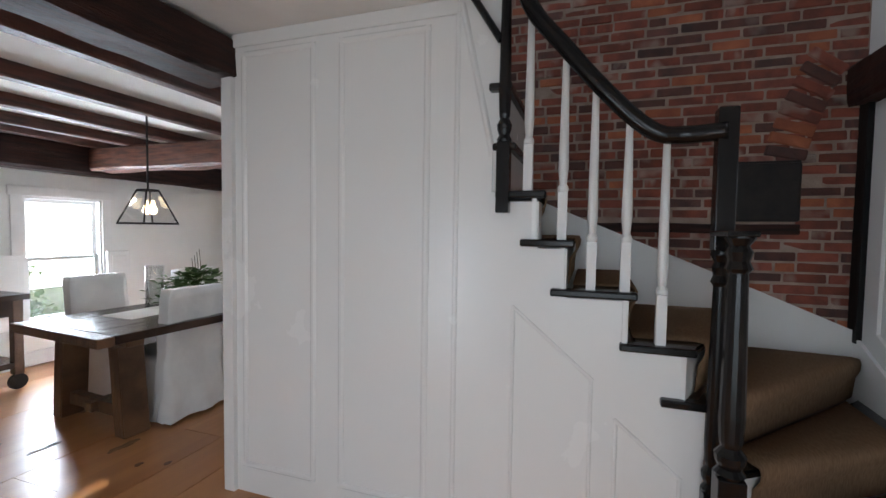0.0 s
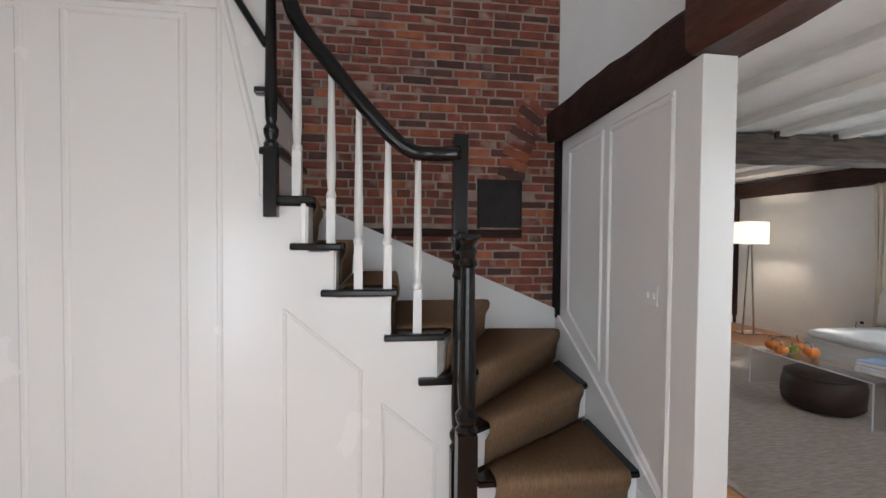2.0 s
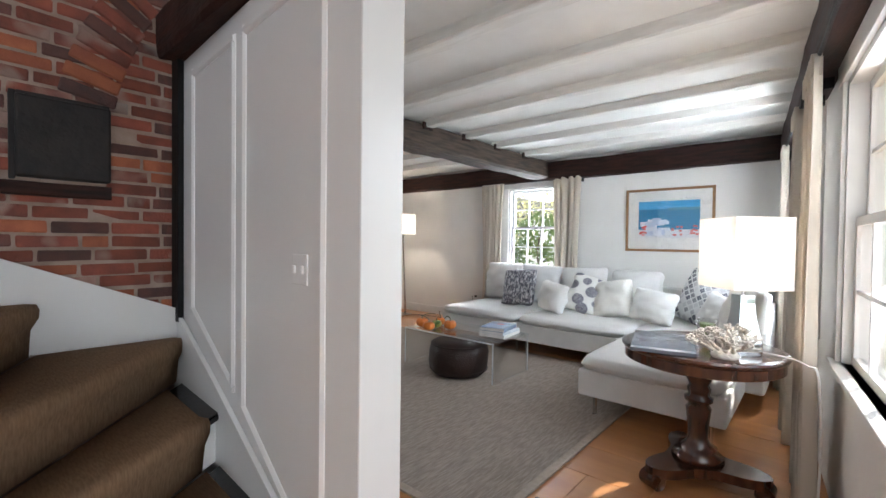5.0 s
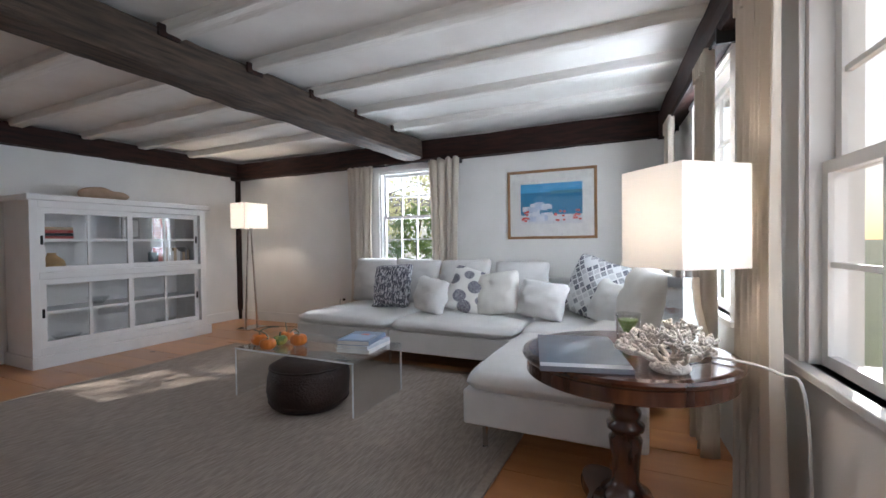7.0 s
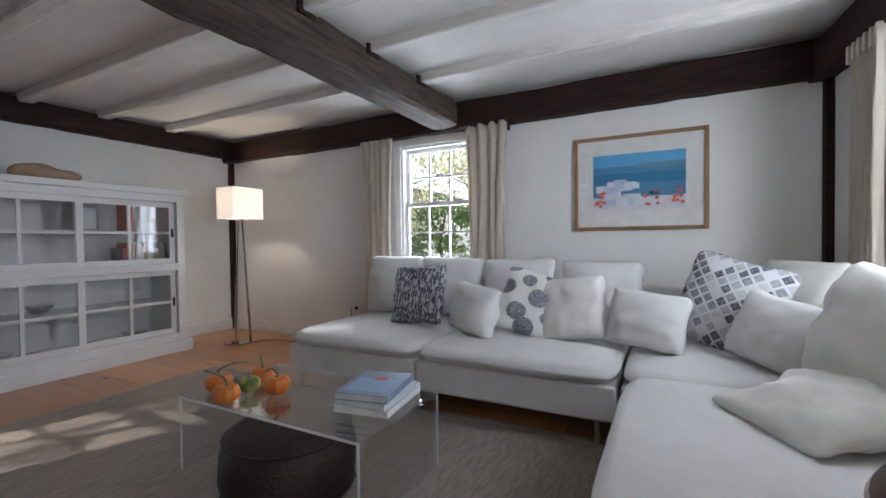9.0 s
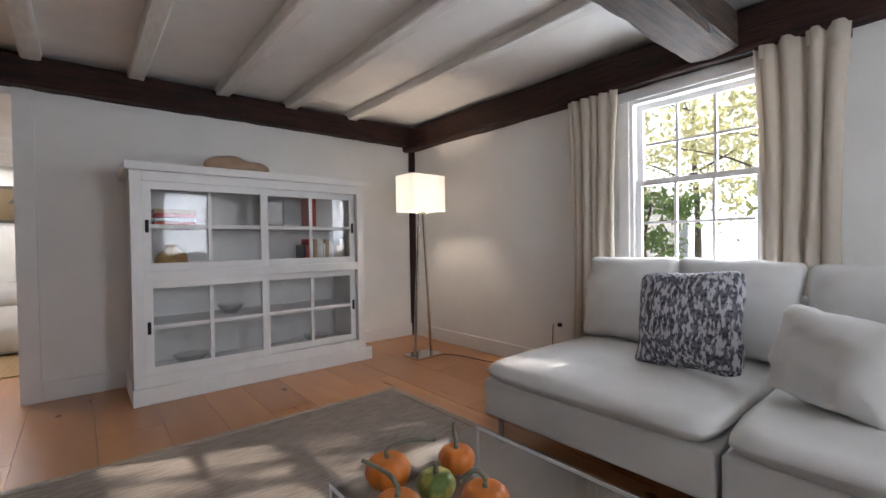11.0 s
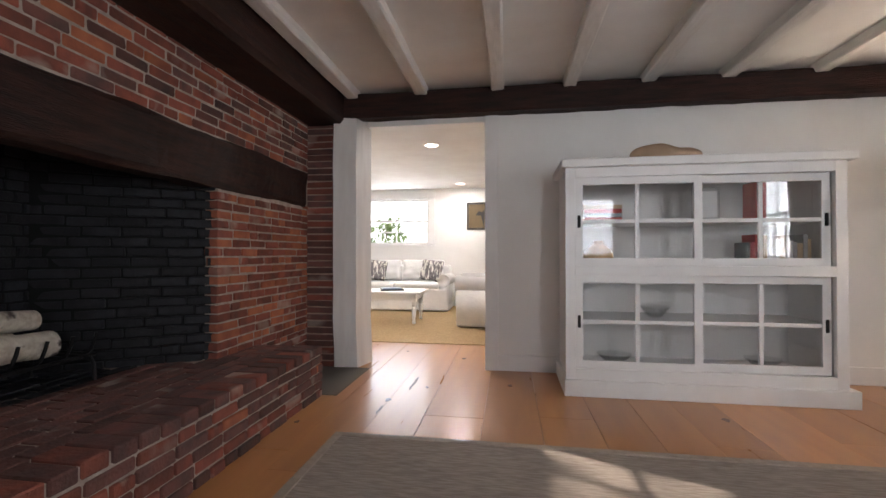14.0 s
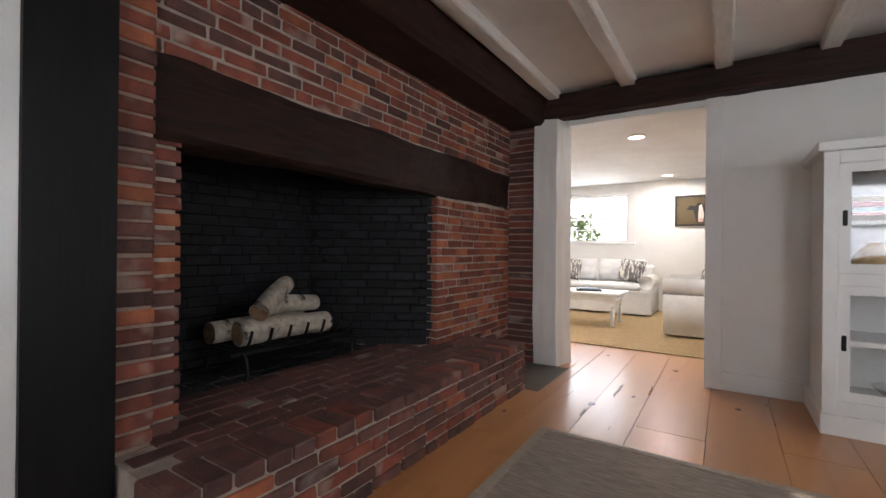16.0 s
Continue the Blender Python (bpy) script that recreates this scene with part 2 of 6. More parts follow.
PINE = mat("varnished_pine_board", (0.53, 0.25, 0.098), (0.44, 0.190, 0.070), rough=0.30, lo=0.3, hi=0.7, scale=2.2, stretch=(4.5, 0.45, 1), detail=9, bump=0.025, bscale=9, vary=0.14, c3=(0.42, 0.18, 0.068), spots=0.02, coat=0.12)
KNOT = mat("pine_knot", (0.16, 0.06, 0.025), (0.08, 0.03, 0.015), rough=0.3, scale=30, bump=0.1)
STAINF = mat("floor_stain", (0.30, 0.17, 0.09), (0.16, 0.08, 0.045), rough=0.55, scale=14, stretch=(5, 1, 1), bump=0.05)
RUG = mat("taupe_wool_rug", (0.51, 0.43, 0.365), (0.36, 0.30, 0.25), rough=1.0, scale=26, stretch=(0.5, 4, 1), bump=1.0, bscale=160, spec=0.1)
RUGEDGE = mat("rug_binding", (0.42, 0.35, 0.29), rough=1.0, scale=40, bump=0.6, bscale=200, spec=0.1)
SISAL = mat("sisal_rug", (0.50, 0.36, 0.20), (0.40, 0.28, 0.15), rough=1.0, scale=40, bump=0.8, bscale=200, spec=0.1)
RUNNER = mat("brown_sisal_runner", (0.31, 0.195, 0.115), (0.23, 0.14, 0.08), rough=0.95, scale=30, stretch=(6, 1, 1), bump=0.7, bscale=180, spec=0.15)
LINEN = mat("white_sofa_linen", (0.74, 0.73, 0.71), (0.68, 0.67, 0.65), rough=0.95, scale=5, bump=0.35, bscale=260, spec=0.15)
CREAM = mat("cream_cushion_linen", (0.76, 0.74, 0.69), (0.69, 0.67, 0.62), rough=0.95, scale=6, bump=0.35, bscale=240, spec=0.15)
SLIP = mat("white_slipcover_cotton", (0.78, 0.77, 0.75), (0.68, 0.67, 0.66), rough=0.9, scale=4, bump=0.5, bscale=12, spec=0.15)
CURTAIN = mat("oatmeal_curtain_linen", (0.60, 0.53, 0.44), (0.52, 0.45, 0.37), rough=0.95, scale=30, stretch=(3, 3, 0.4), bump=0.3, bscale=220, spec=0.1)
SHEER = shade_mat("oatmeal_curtain_cloth", (0.70, 0.63, 0.54), 0.3)
LEATHER = mat("dark_brown_leather", (0.032, 0.017, 0.013), (0.018, 0.010, 0.008), spec=0.3, rough=0.5, scale=7, bump=0.5, bscale=60)
CHROME = mat("brushed_nickel", (0.72, 0.71, 0.69), rough=0.16, metal=1.0, scale=12, bump=0.03)
MIRROR = mat("mirror_glass", (0.80, 0.82, 0.82), rough=0.03, metal=1.0, scale=4, bump=0.01)
IRON = mat("black_wrought_iron", (0.020, 0.019, 0.019), rough=0.55, metal=0.6, scale=12, bump=0.4)
RUSTY = mat("dark_iron_door", (0.026, 0.021, 0.019), (0.012, 0.010, 0.010), rough=0.6, metal=0.3, scale=10, bump=0.6, bscale=30)
BIRCH = mat("birch_bark", (0.66, 0.60, 0.50), (0.45, 0.38, 0.30), rough=0.85, scale=5, stretch=(1, 6, 6), bump=0.5, bscale=30, c3=(0.09, 0.07, 0.06), spots=0.05)
ENDGRAIN = mat("cut_log_end", (0.30, 0.19, 0.11), (0.16, 0.09, 0.05), rough=0.9, scale=25, bump=0.4)
MAHOG = mat("polished_mahogany", (0.085, 0.028, 0.014), (0.042, 0.014, 0.008), rough=0.14, scale=3.5, stretch=(1, 8, 1), bump=0.04, coat=0.5)
RUSTIC = mat("rustic_dark_oak", (0.15, 0.078, 0.038), (0.060, 0.030, 0.016), rough=0.38, scale=4, stretch=(8, 1, 1), bump=0.35, bscale=30)
RUSTICTOP = mat("waxed_table_top", (0.060, 0.032, 0.022), (0.028, 0.016, 0.012), rough=0.22, scale=4, stretch=(8, 0.8, 1), bump=0.1, bscale=25)
GLASS = glassy("window_glass", ior=1.35)
CABGLASS = glassy("cabinet_glass", ior=1.14)
ACRYLIC = glassy("clear_acrylic", (0.97, 0.98, 0.98), ior=1.45)
ACEDGE = mat("acrylic_edge", (0.80, 0.83, 0.84), rough=0.08, scale=4, bump=0.0, spec=1.0)
SHADE = shade_mat("linen_lamp_shade", (0.93, 0.92, 0.90), 0.55)
CORAL = mat("white_coral", (0.80, 0.76, 0.70), (0.66, 0.60, 0.54), rough=0.9, scale=25, bump=0.8, bscale=90)
PUMPKIN = mat("orange_pumpkin", (0.66, 0.20, 0.025), (0.50, 0.13, 0.015), rough=0.42, scale=6, bump=0.1, bscale=30)
GOURD = mat("green_yellow_gourd", (0.45, 0.42, 0.10), (0.10, 0.16, 0.03), rough=0.45, scale=9, bump=0.1, lo=0.45, hi=0.55)
STEM = mat("dry_grey_stem", (0.20, 0.19, 0.13), (0.10, 0.10, 0.07), rough=0.8, scale=20, bump=0.4)
STONE = mat("tan_stone", (0.46, 0.32, 0.22), (0.38, 0.26, 0.17), rough=0.8, scale=8, bump=0.4, bscale=60)
LEAF = mat("green_leaf", (0.10, 0.19, 0.04), (0.05, 0.11, 0.022), rough=0.5, scale=14, bump=0.2, vary=0.2)
TREELEAF = shade_mat("autumn_tree_leaf", (0.78, 0.76, 0.44), 0.6)
HEDGE = shade_mat("evergreen_leaf", (0.24, 0.34, 0.14), 0.55)
BARK = mat("tree_bark", (0.22, 0.17, 0.13), (0.10, 0.08, 0.065), rough=0.95, scale=6, stretch=(4, 4, 0.6), bump=0.9, bscale=20)
LAWN = mat("lawn", (0.10, 0.13, 0.04), (0.06, 0.085, 0.025), rough=0.95, scale=3, bump=0.8, bscale=40)
SIDING = mat("white_clapboard", (0.74, 0.74, 0.72), (0.66, 0.66, 0.64), rough=0.6, scale=3, bump=0.1)
BASKET = mat("straw_jar", (0.55, 0.36, 0.16), (0.40, 0.25, 0.10), rough=0.8, scale=18, bump=0.5)
P_STREAK = patterned("indigo_streak_print", (0.58, 0.58, 0.61), (0.055, 0.058, 0.085), 66, "streaks")
P_LEAF = patterned("grey_leaf_print", (0.74, 0.73, 0.70), (0.16, 0.16, 0.20), 5.8, "leaves")
P_LOZ = patterned("grey_lozenge_print", (0.66, 0.66, 0.66), (0.085, 0.088, 0.12), 9, "lozenge")
P_FLORAL = patterned("dark_floral_print", (0.76, 0.73, 0.66), (0.10, 0.085, 0.10), 24, "streaks")


def plain(name, c, rough=0.6, metal=0.0):
    return mat(name, c, tuple(v * 0.9 for v in c), rough=rough, metal=metal, scale=15, bump=0.05)


WHITEPAPER = plain("white_paper", (0.80, 0.79, 0.76))
BLUEBOOK = plain("blue_grey_cover", (0.20, 0.27, 0.38), 0.4)
SLATEBOOK = plain("slate_grey_cover", (0.15, 0.17, 0.20), 0.16)
DARKBOOK = plain("dark_glossy_cover", (0.035, 0.04, 0.045), 0.12)
REDBOOK = plain("red_book_cover", (0.42, 0.04, 0.03), 0.5)
TANBOOK = plain("tan_book_cover", (0.50, 0.36, 0.22), 0.5)
OAKFRAME = mat("oak_picture_frame", (0.36, 0.20, 0.09), (0.26, 0.14, 0.06), rough=0.4, scale=10, stretch=(1, 1, 1), bump=0.1)


# ---- shape helpers ----
def part(name, bm, material, parent=None, label="", smooth=False):
    """Links a bmesh as one mesh object under a thing or part."""
    me = bpy.data.meshes.new(name)
    bm.normal_update()
    bm.to_mesh(me)
    bm.free()
    me.materials.append(material)
    if smooth:
        me.polygons.foreach_set("use_smooth", [True] * len(me.polygons))
    ob = new(name, me)
    if parent:
        ob.parent = parent
    if label:
        ob["label"] = label
    return ob


def thing(name, m, label, category, group="", kind=""):
    ob = new(name)
    ob.matrix_basis = m
    ob.empty_display_size = 0.1
    return tagged(ob, label, category, group, kind)


def solid(name, bm, material, label, category="", kind="structure", smooth=False):
    return tagged(part(name, bm, material, None, "", smooth), label, category, "", kind)


def box(bm, x0, x1, y0, y1, z0, z1, bevel=0.0, seg=2):
    vs = [bm.verts.new((x, y, z)) for x in (x0, x1) for y in (y0, y1) for z in (z0, z1)]
    fs = [bm.faces.new([vs[i] for i in q]) for q in ((0, 1, 3, 2), (4, 6, 7, 5), (0, 4, 5, 1), (2, 3, 7, 6), (0, 2, 6, 4), (1, 5, 7, 3))]
    if bevel:
        es = list({e for f in fs for e in f.edges})
        bmesh.ops.bevel(bm, geom=es, offset=bevel, segments=seg, affect="EDGES", profile=0.5)
    return vs


def B(*a, **k):
    bm = bmesh.new()
    box(bm, *a, **k)
    return bm


def prism(bm, poly, z0, z1):
    """An upright slab over a polygon given anticlockwise."""
    lo = [bm.verts.new((x, y, z0)) for x, y in poly]
    hi = [bm.verts.new((x, y, z1)) for x, y in poly]
    n = len(poly)
    bm.faces.new(lo[::-1])
    bm.faces.new(hi)
    for i in range(n):
        bm.faces.new((lo[i], lo[(i + 1) % n], hi[(i + 1) % n], hi[i]))


def lathe(bm, prof, seg=20, cx=0.0, cy=0.0):
    rings = [[bm.verts.new((cx + r * math.cos(2 * math.pi * i / seg), cy + r * math.sin(2 * math.pi * i / seg), z)) for i in range(seg)] for r, z in prof]
    for a, b in zip(rings, rings[1:]):
        for i in range(seg):
            bm.faces.new((a[i], a[(i + 1) % seg], b[(i + 1) % seg], b[i]))
    bm.faces.new(rings[0][::-1])
    bm.faces.new(rings[-1])


def tube(bm, pts, r, seg=8, r1=None, flat=1.0):
    """A round bar along points; r1: radius at its end."""
    pts = [Vector(p) for p in pts]
    rings, n = [], len(pts)
    up = Vector((0, 0, 1))
    for i, p in enumerate(pts):
        d = (pts[min(i + 1, n - 1)] - pts[max(i - 1, 0)]).normalized()
        a = d.cross(up)
        a = a.normalized() if a.length > 1e-3 else Vector((1, 0, 0))
        b = d.cross(a)
        rr = r if r1 is None else r + (r1 - r) * i / (n - 1)
        rings.append([bm.verts.new(p + rr * (math.cos(t) * a + flat * math.sin(t) * b)) for t in (2 * math.pi * k / seg for k in range(seg))])
    for q, w in zip(rings, rings[1:]):
        for i in range(seg):
            bm.faces.new((q[i], q[(i + 1) % seg], w[(i + 1) % seg], w[i]))
    bm.faces.new(rings[0])
    bm.faces.new(rings[-1][::-1])


def spline(pts, n=6):
    """A smooth curve through points."""
    pts = [Vector(p) for p in pts]
    out = []
    for i in range(len(pts) - 1):
        p0, p1, p2, p3 = pts[max(i - 1, 0)], pts[i], pts[i + 1], pts[min(i + 2, len(pts) - 1)]
        for k in range(n):
            t = k / n
            out.append(0.5 * (2 * p1 + (p2 - p0) * t + (2 * p0 - 5 * p1 + 4 * p2 - p3) * t * t + (3 * p1 - p0 - 3 * p2 + p3) * t ** 3))
    return out + [pts[-1]]


def pillow(w, h, d, n=18, pinch=0.05, seed=0, sag=0.0):
    """A stuffed cushion standing in the xz plane, base at z 0, thickness along y."""
    bm = bmesh.new()
    grid = {}
    for s in (-1, 1):
        for i in range(n + 1):
            for j in range(n + 1):
                u, v = 2 * i / n - 1, 2 * j / n - 1
                edge = max(abs(u), abs(v)) == 1
                if edge and s == 1:
                    grid[s, i, j] = grid[-1, i, j]
                    continue
                f = max((1 - u * u) * (1 - v * v), 0) ** 0.42
                px = w / 2 * u * (1 - pinch * (1 - v * v) * u * u)
                pz = h / 2 * v * (1 - pinch * (1 - u * u) * v * v)
                wob = 0.022 * noise.noise((u * 2.2 + seed, v * 2.2, s + seed * 3.1)) + 0.009 * noise.noise((u * 5 + seed, v * 5, s))
                soft = 1 - 0.07 * (u * u * v * v) ** 4
                px, pz = px * soft, pz * soft
                grid[s, i, j] = bm.verts.new((px + wob * 0.6, s * d / 2 * f + (wob if not edge else wob * 0.4) - sag * (1 - u * u) * (v - 1), pz + h / 2 + wob * 0.5))
    for s in (-1, 1):
        for i in range(n):
            for j in range(n):
                q = [grid[s, i, j], grid[s, i + 1, j], grid[s, i + 1, j + 1], grid[s, i, j + 1]]
                if len(set(q)) == 4:
                    bm.faces.new(q if s == -1 else q[::-1])
    return bm


def slab_cushion(x0, x1, y0, y1, z0, z1, r=0.045, crown=0.025, seed=0):
    """A seat cushion with rounded rims and a slightly domed top."""
    bm = bmesh.new()
    n = 14
    rows = []
    for k, (ins, z) in enumerate(((r * 0.6, z0), (0.0, z0 + r * 0.8), (0.0, z1 - r), (r * 0.35, z1 - r * 0.3), (r, z1))):
        ring = []
        for i in range(4 * n):
            side, t = divmod(i, n)
            t /= n
            u, v = ((-1 + 2 * t, -1), (1, -1 + 2 * t), (1 - 2 * t, 1), (-1, 1 - 2 * t))[side]
            c = (abs(u) * abs(v)) ** 6 * 0.03
            w = 0.006 * noise.noise((i * 0.3 + seed, k, seed))
            hx, hy = (x1 - x0) / 2 - ins - c + w, (y1 - y0) / 2 - ins - c + w
            ring.append(bm.verts.new(((x0 + x1) / 2 + u * hx, (y0 + y1) / 2 + v * hy, z)))
        rows.append(ring)
    for a, b in zip(rows, rows[1:]):
        for i in range(4 * n):
            bm.faces.new((a[i], a[(i + 1) % (4 * n)], b[(i + 1) % (4 * n)], b[i]))
    bm.faces.new(rows[0][::-1])
    ring, prev = rows[-1], rows[-1]
    cx, cy = (x0 + x1) / 2, (y0 + y1) / 2
    for f in (0.8, 0.55, 0.25):
        nxt = []
        for v in ring:
            px, py = cx + (v.co.x - cx) * f, cy + (v.co.y - cy) * f
            nxt.append(bm.verts.new((px, py, z1 + crown * (1 - f * f) + 0.008 * noise.noise((px * 5, py * 5, seed)))))
        for i in range(4 * n):
            bm.faces.new((prev[i], prev[(i + 1) % (4 * n)], nxt[(i + 1) % (4 * n)], nxt[i]))
        prev = nxt
    bm.faces.new(prev)
    return bm


def rough_beam(x0, x1, y0, y1, z0, z1, axis, amp=0.012, seed=0, n=26, bow=0.0):
    """A hand-hewn timber: wavy faces and knocked-off arrises."""
    bm = bmesh.new()
    L = (x0, x1) if axis == "x" else (y0, y1)
    A = (y0, y1) if axis == "x" else (x0, x1)
    ca, cz, ha, hz = (A[0] + A[1]) / 2, (z0 + z1) / 2, (A[1] - A[0]) / 2, (z1 - z0) / 2
    sec = [(-1, -0.8), (-0.8, -1), (0, -1), (0.8, -1), (1, -0.8), (1, 0), (1, 0.8), (0.8, 1), (0, 1), (-0.8, 1), (-1, 0.8), (-1, 0)]
    rings = []
    for i in range(n + 1):
        l = L[0] + (L[1] - L[0]) * i / n
        ring = []
        for k, (a, z) in enumerate(sec):
            w = amp * noise.noise((l * 1.7 + seed * 7, k * 0.9, seed)) + amp * 0.5 * noise.noise((l * 6 + seed, k * 1.7, 3))
            pa, pz = ca + a * (ha + w), cz + z * (hz + w) + bow * math.sin(math.pi * i / n)
            ring.append(bm.verts.new((l, pa, pz) if axis == "x" else (pa, l, pz)))
        rings.append(ring)
    for a, b in zip(rings, rings[1:]):
        for k in range(12):
            bm.faces.new((a[k], a[(k + 1) % 12], b[(k + 1) % 12], b[k]))
    bm.faces.new(rings[0][::-1])
    bm.faces.new(rings[-1])
    bmesh.ops.recalc_face_normals(bm, faces=bm.faces)
    return bm


def curtain_sheet(width, height, folds, depth, seed=0, gather=0.75):
    """Pleated hanging cloth along x, top at z = height."""
    bm = bmesh.new()
    nu, nv = folds * 8, 22
    g = []
    for j in range(nv + 1):
        z = height * j / nv
        row = []
        for i in range(nu + 1):
            u = i / nu
            k = 1 - gather * 0.25 * math.sin(math.pi * j / nv)
            amp = depth * (0.55 + 0.45 * (1 - j / nv)) * (0.75 + 0.75 * noise.noise((u * 7 + seed, 0.3 + z * 0.35, seed)))
            a = 2 * math.pi * folds * u + 2.6 * noise.noise((u * 3.1 + seed, 0.4, 5)) + 1.3 * noise.noise((u * 5 + seed, z * 0.9, 2))
            row.append(bm.verts.new(((u - 0.5) * width * k + 0.012 * math.cos(a), amp * math.sin(a), z)))
        g.append(row)
    for j in range(nv):
        for i in range(nu):
            bm.faces.new((g[j][i], g[j][i + 1], g[j + 1][i + 1], g[j + 1][i]))
    return bm


# bricks: a few worn shapes shared by all
def worn_brick(length, depth, height, seed):
    bm = bmesh.new()
    box(bm, 0, length, -depth, 0, 0, height)
    bmesh.ops.bevel(bm, geom=list(bm.edges), offset=0.005, segments=1, affect="EDGES")
    for v in bm.verts:
        v.co += Vector((0.004 * noise.noise(v.co * 31 + Vector((seed, 0, 0))), 0.004 * noise.noise(v.co * 29 + Vector((0, seed, 0))), 0.0035 * noise.noise(v.co * 37 + Vector((0, 0, seed)))))
    me = bpy.data.meshes.new("brick")
    bm.to_mesh(me)
    bm.free()
    return me


BL, BH, BD, JT = 0.190, 0.049, 0.09, 0.0115
SHAPES = {}


def brick_mesh(material, i):
    key = (material.name, i)
    if key not in SHAPES:
        SHAPES[key] = worn_brick(BL, BD, BH, i * 5.3 + 1)
        SHAPES[key].materials.append(material)
    return SHAPES[key]


def lay_bricks(parent, m, length, height, keep=None, mix=(0.62, 0.3, 0.08), rnd=None, mats=None, every=0):
    """Running courses on a face: m puts u along x, v along z and the outside along +y."""
    rnd = rnd or random.Random(7)
    mats = mats or (BRICK, BRICKDK, BRICKOR)
    rows = int(height / (BH + JT))
    for r in range(rows + 1):
        z = r * (BH + JT)
        if z + 0.02 > height:
            break
        hh = min(BH, height - z)
        u = 0.0 if length < 0.26 else -rnd.uniform(0.3, 0.7) * BL if r % 2 else -rnd.uniform(0, 0.25) * BL
        while u < length - 0.02:
            ln = BL * (0.48 if rnd.random() < (0.5 if every and r % every == 0 else 0.1) else rnd.uniform(0.92, 1.05))
            ln = length if length < 0.26 else ln
            a, b = max(u, 0.0), min(u + ln, length)
            if length - b < 0.055:
                b = length
                ln = length - u
            if b - a > 0.03 and (keep is None or keep((a + b) / 2, z + hh / 2)):
                k = rnd.random()
                mt = mats[0] if k < mix[0] else mats[1] if k < mix[0] + mix[1] else mats[2]
                ob = new("brick", brick_mesh(mt, rnd.randrange(5)))
                ob.parent = parent
                ob.matrix_basis = m @ pose(a, rnd.uniform(-0.004, 0.005), z + rnd.uniform(-0.002, 0.002), rnd.uniform(-0.5, 0.5), rnd.uniform(-0.7, 0.7), rnd.uniform(-0.6, 0.6)) @ Matrix.Diagonal(((b - a) / BL, 1, hh / BH, 1))
            u += ln + JT


def text(body, size, m, material, parent):
    c = bpy.data.curves.new("lettering", "FONT")
    c.body, c.size, c.extrude = body, size, 0.0005
    c.materials.append(material)
    ob = new("lettering", c)
    ob.parent, ob.matrix_basis = parent, m
    return ob


# ---- structure ----
CZ = 2.50           # ceiling of living room and hall
PX0, PX1 = 1.25, 1.375
S_ANG = math.degrees(math.atan2(0.30, 3.15))   # the front wall stands slightly askew


def wall_with_holes(name, length, height, thick, holes, m, material, label):
    """A wall along x from 0, outside face at y = -thick, with through openings (x0, x1, z0, z1)."""
    bm = bmesh.new()
    xs = sorted({0.0, length, *[h[0] for h in holes], *[h[1] for h in holes]})
    for a, b in zip(xs, xs[1:]):
        cuts = sorted((h[2], h[3]) for h in holes if h[0] <= a + 1e-6 and h[1] >= b - 1e-6)
        z = 0.0
        for c0, c1 in cuts:
            if c0 > z:
                box(bm, a, b, -thick, 0, z, c0)
            z = c1
        if z < height:
            box(bm, a, b, -thick, 0, z, height)
    ob = solid(name, bm, material, label, "wall")
    ob.matrix_basis = m
    return ob


# floors: one slab, then boards
solid("floor", B(-5.9, 6.8, -1.3, 11.8, -0.25, -0.025), KNOT, "dark timber sub-floor under the boards", "floor")
FLOOR = new("floor_boards")
tagged(FLOOR, "varnished wide knotty pine floorboards with dark knots", "floor", "", "structure")


def lay_boards():
    rnd = random.Random(11)
    x = -5.7
    while x < 6.5:
        w = rnd.uniform(0.27, 0.44)
        x1 = min(x + w, 6.5)
        cuts = [-1.2, rnd.uniform(1.0, 2.5), rnd.uniform(4.6, 5.8), 7.95]
        for a, b in zip(cuts, cuts[1:]):
            if x1 < 1.2 and a > 5.5:
                continue
            bm = B(x + 0.0015, x1 - 0.0015, a + 0.0015, b - 0.0015, -0.025, rnd.uniform(-0.0012, 0.0006))
            part("floorboard", bm, PINE, FLOOR)
        x = x1


lay_boards()


def floor_marks():
    rnd = random.Random(5)
    for i in range(46):
        x, y, r = rnd.uniform(1.8, 6.0), rnd.uniform(1.0, 7.6), rnd.uniform(0.010, 0.024)
        if i > 32:
            x, y = rnd.uniform(-5.0, -2.0), rnd.uniform(1.5, 4.5)
        bm = bmesh.new()
        prism(bm, [(x + r * (1 + 0.3 * math.sin(k * 2.1 + i)) * math.cos(k * 0.7), y + 1.5 * r * math.sin(k * 0.7)) for k in range(9)], -0.001, 0.0022)
        part("knot", bm, KNOT, FLOOR)
    for x, y, l, w in ((-2.6, 2.75, 0.45, 0.05), (-2.95, 1.95, 0.22, 0.03), (-2.35, 3.1, 0.3, 0.05), (-3.4, 1.75, 0.2, 0.025), (-4.3, 1.75, 0.2, 0.03), (2.35, 6.35, 0.35, 0.012), (2.25, 5.75, 0.16, 0.009)):
        bm = bmesh.new()
        prism(bm, [(x + w * math.cos(k * 0.63) * (1 + 0.5 * math.sin(3.3 * k)), y + l / 2 * math.sin(k * 0.63)) for k in range(10)], -0.001, 0.0024)
        part("stain", bm, STAINF, FLOOR)


floor_marks()

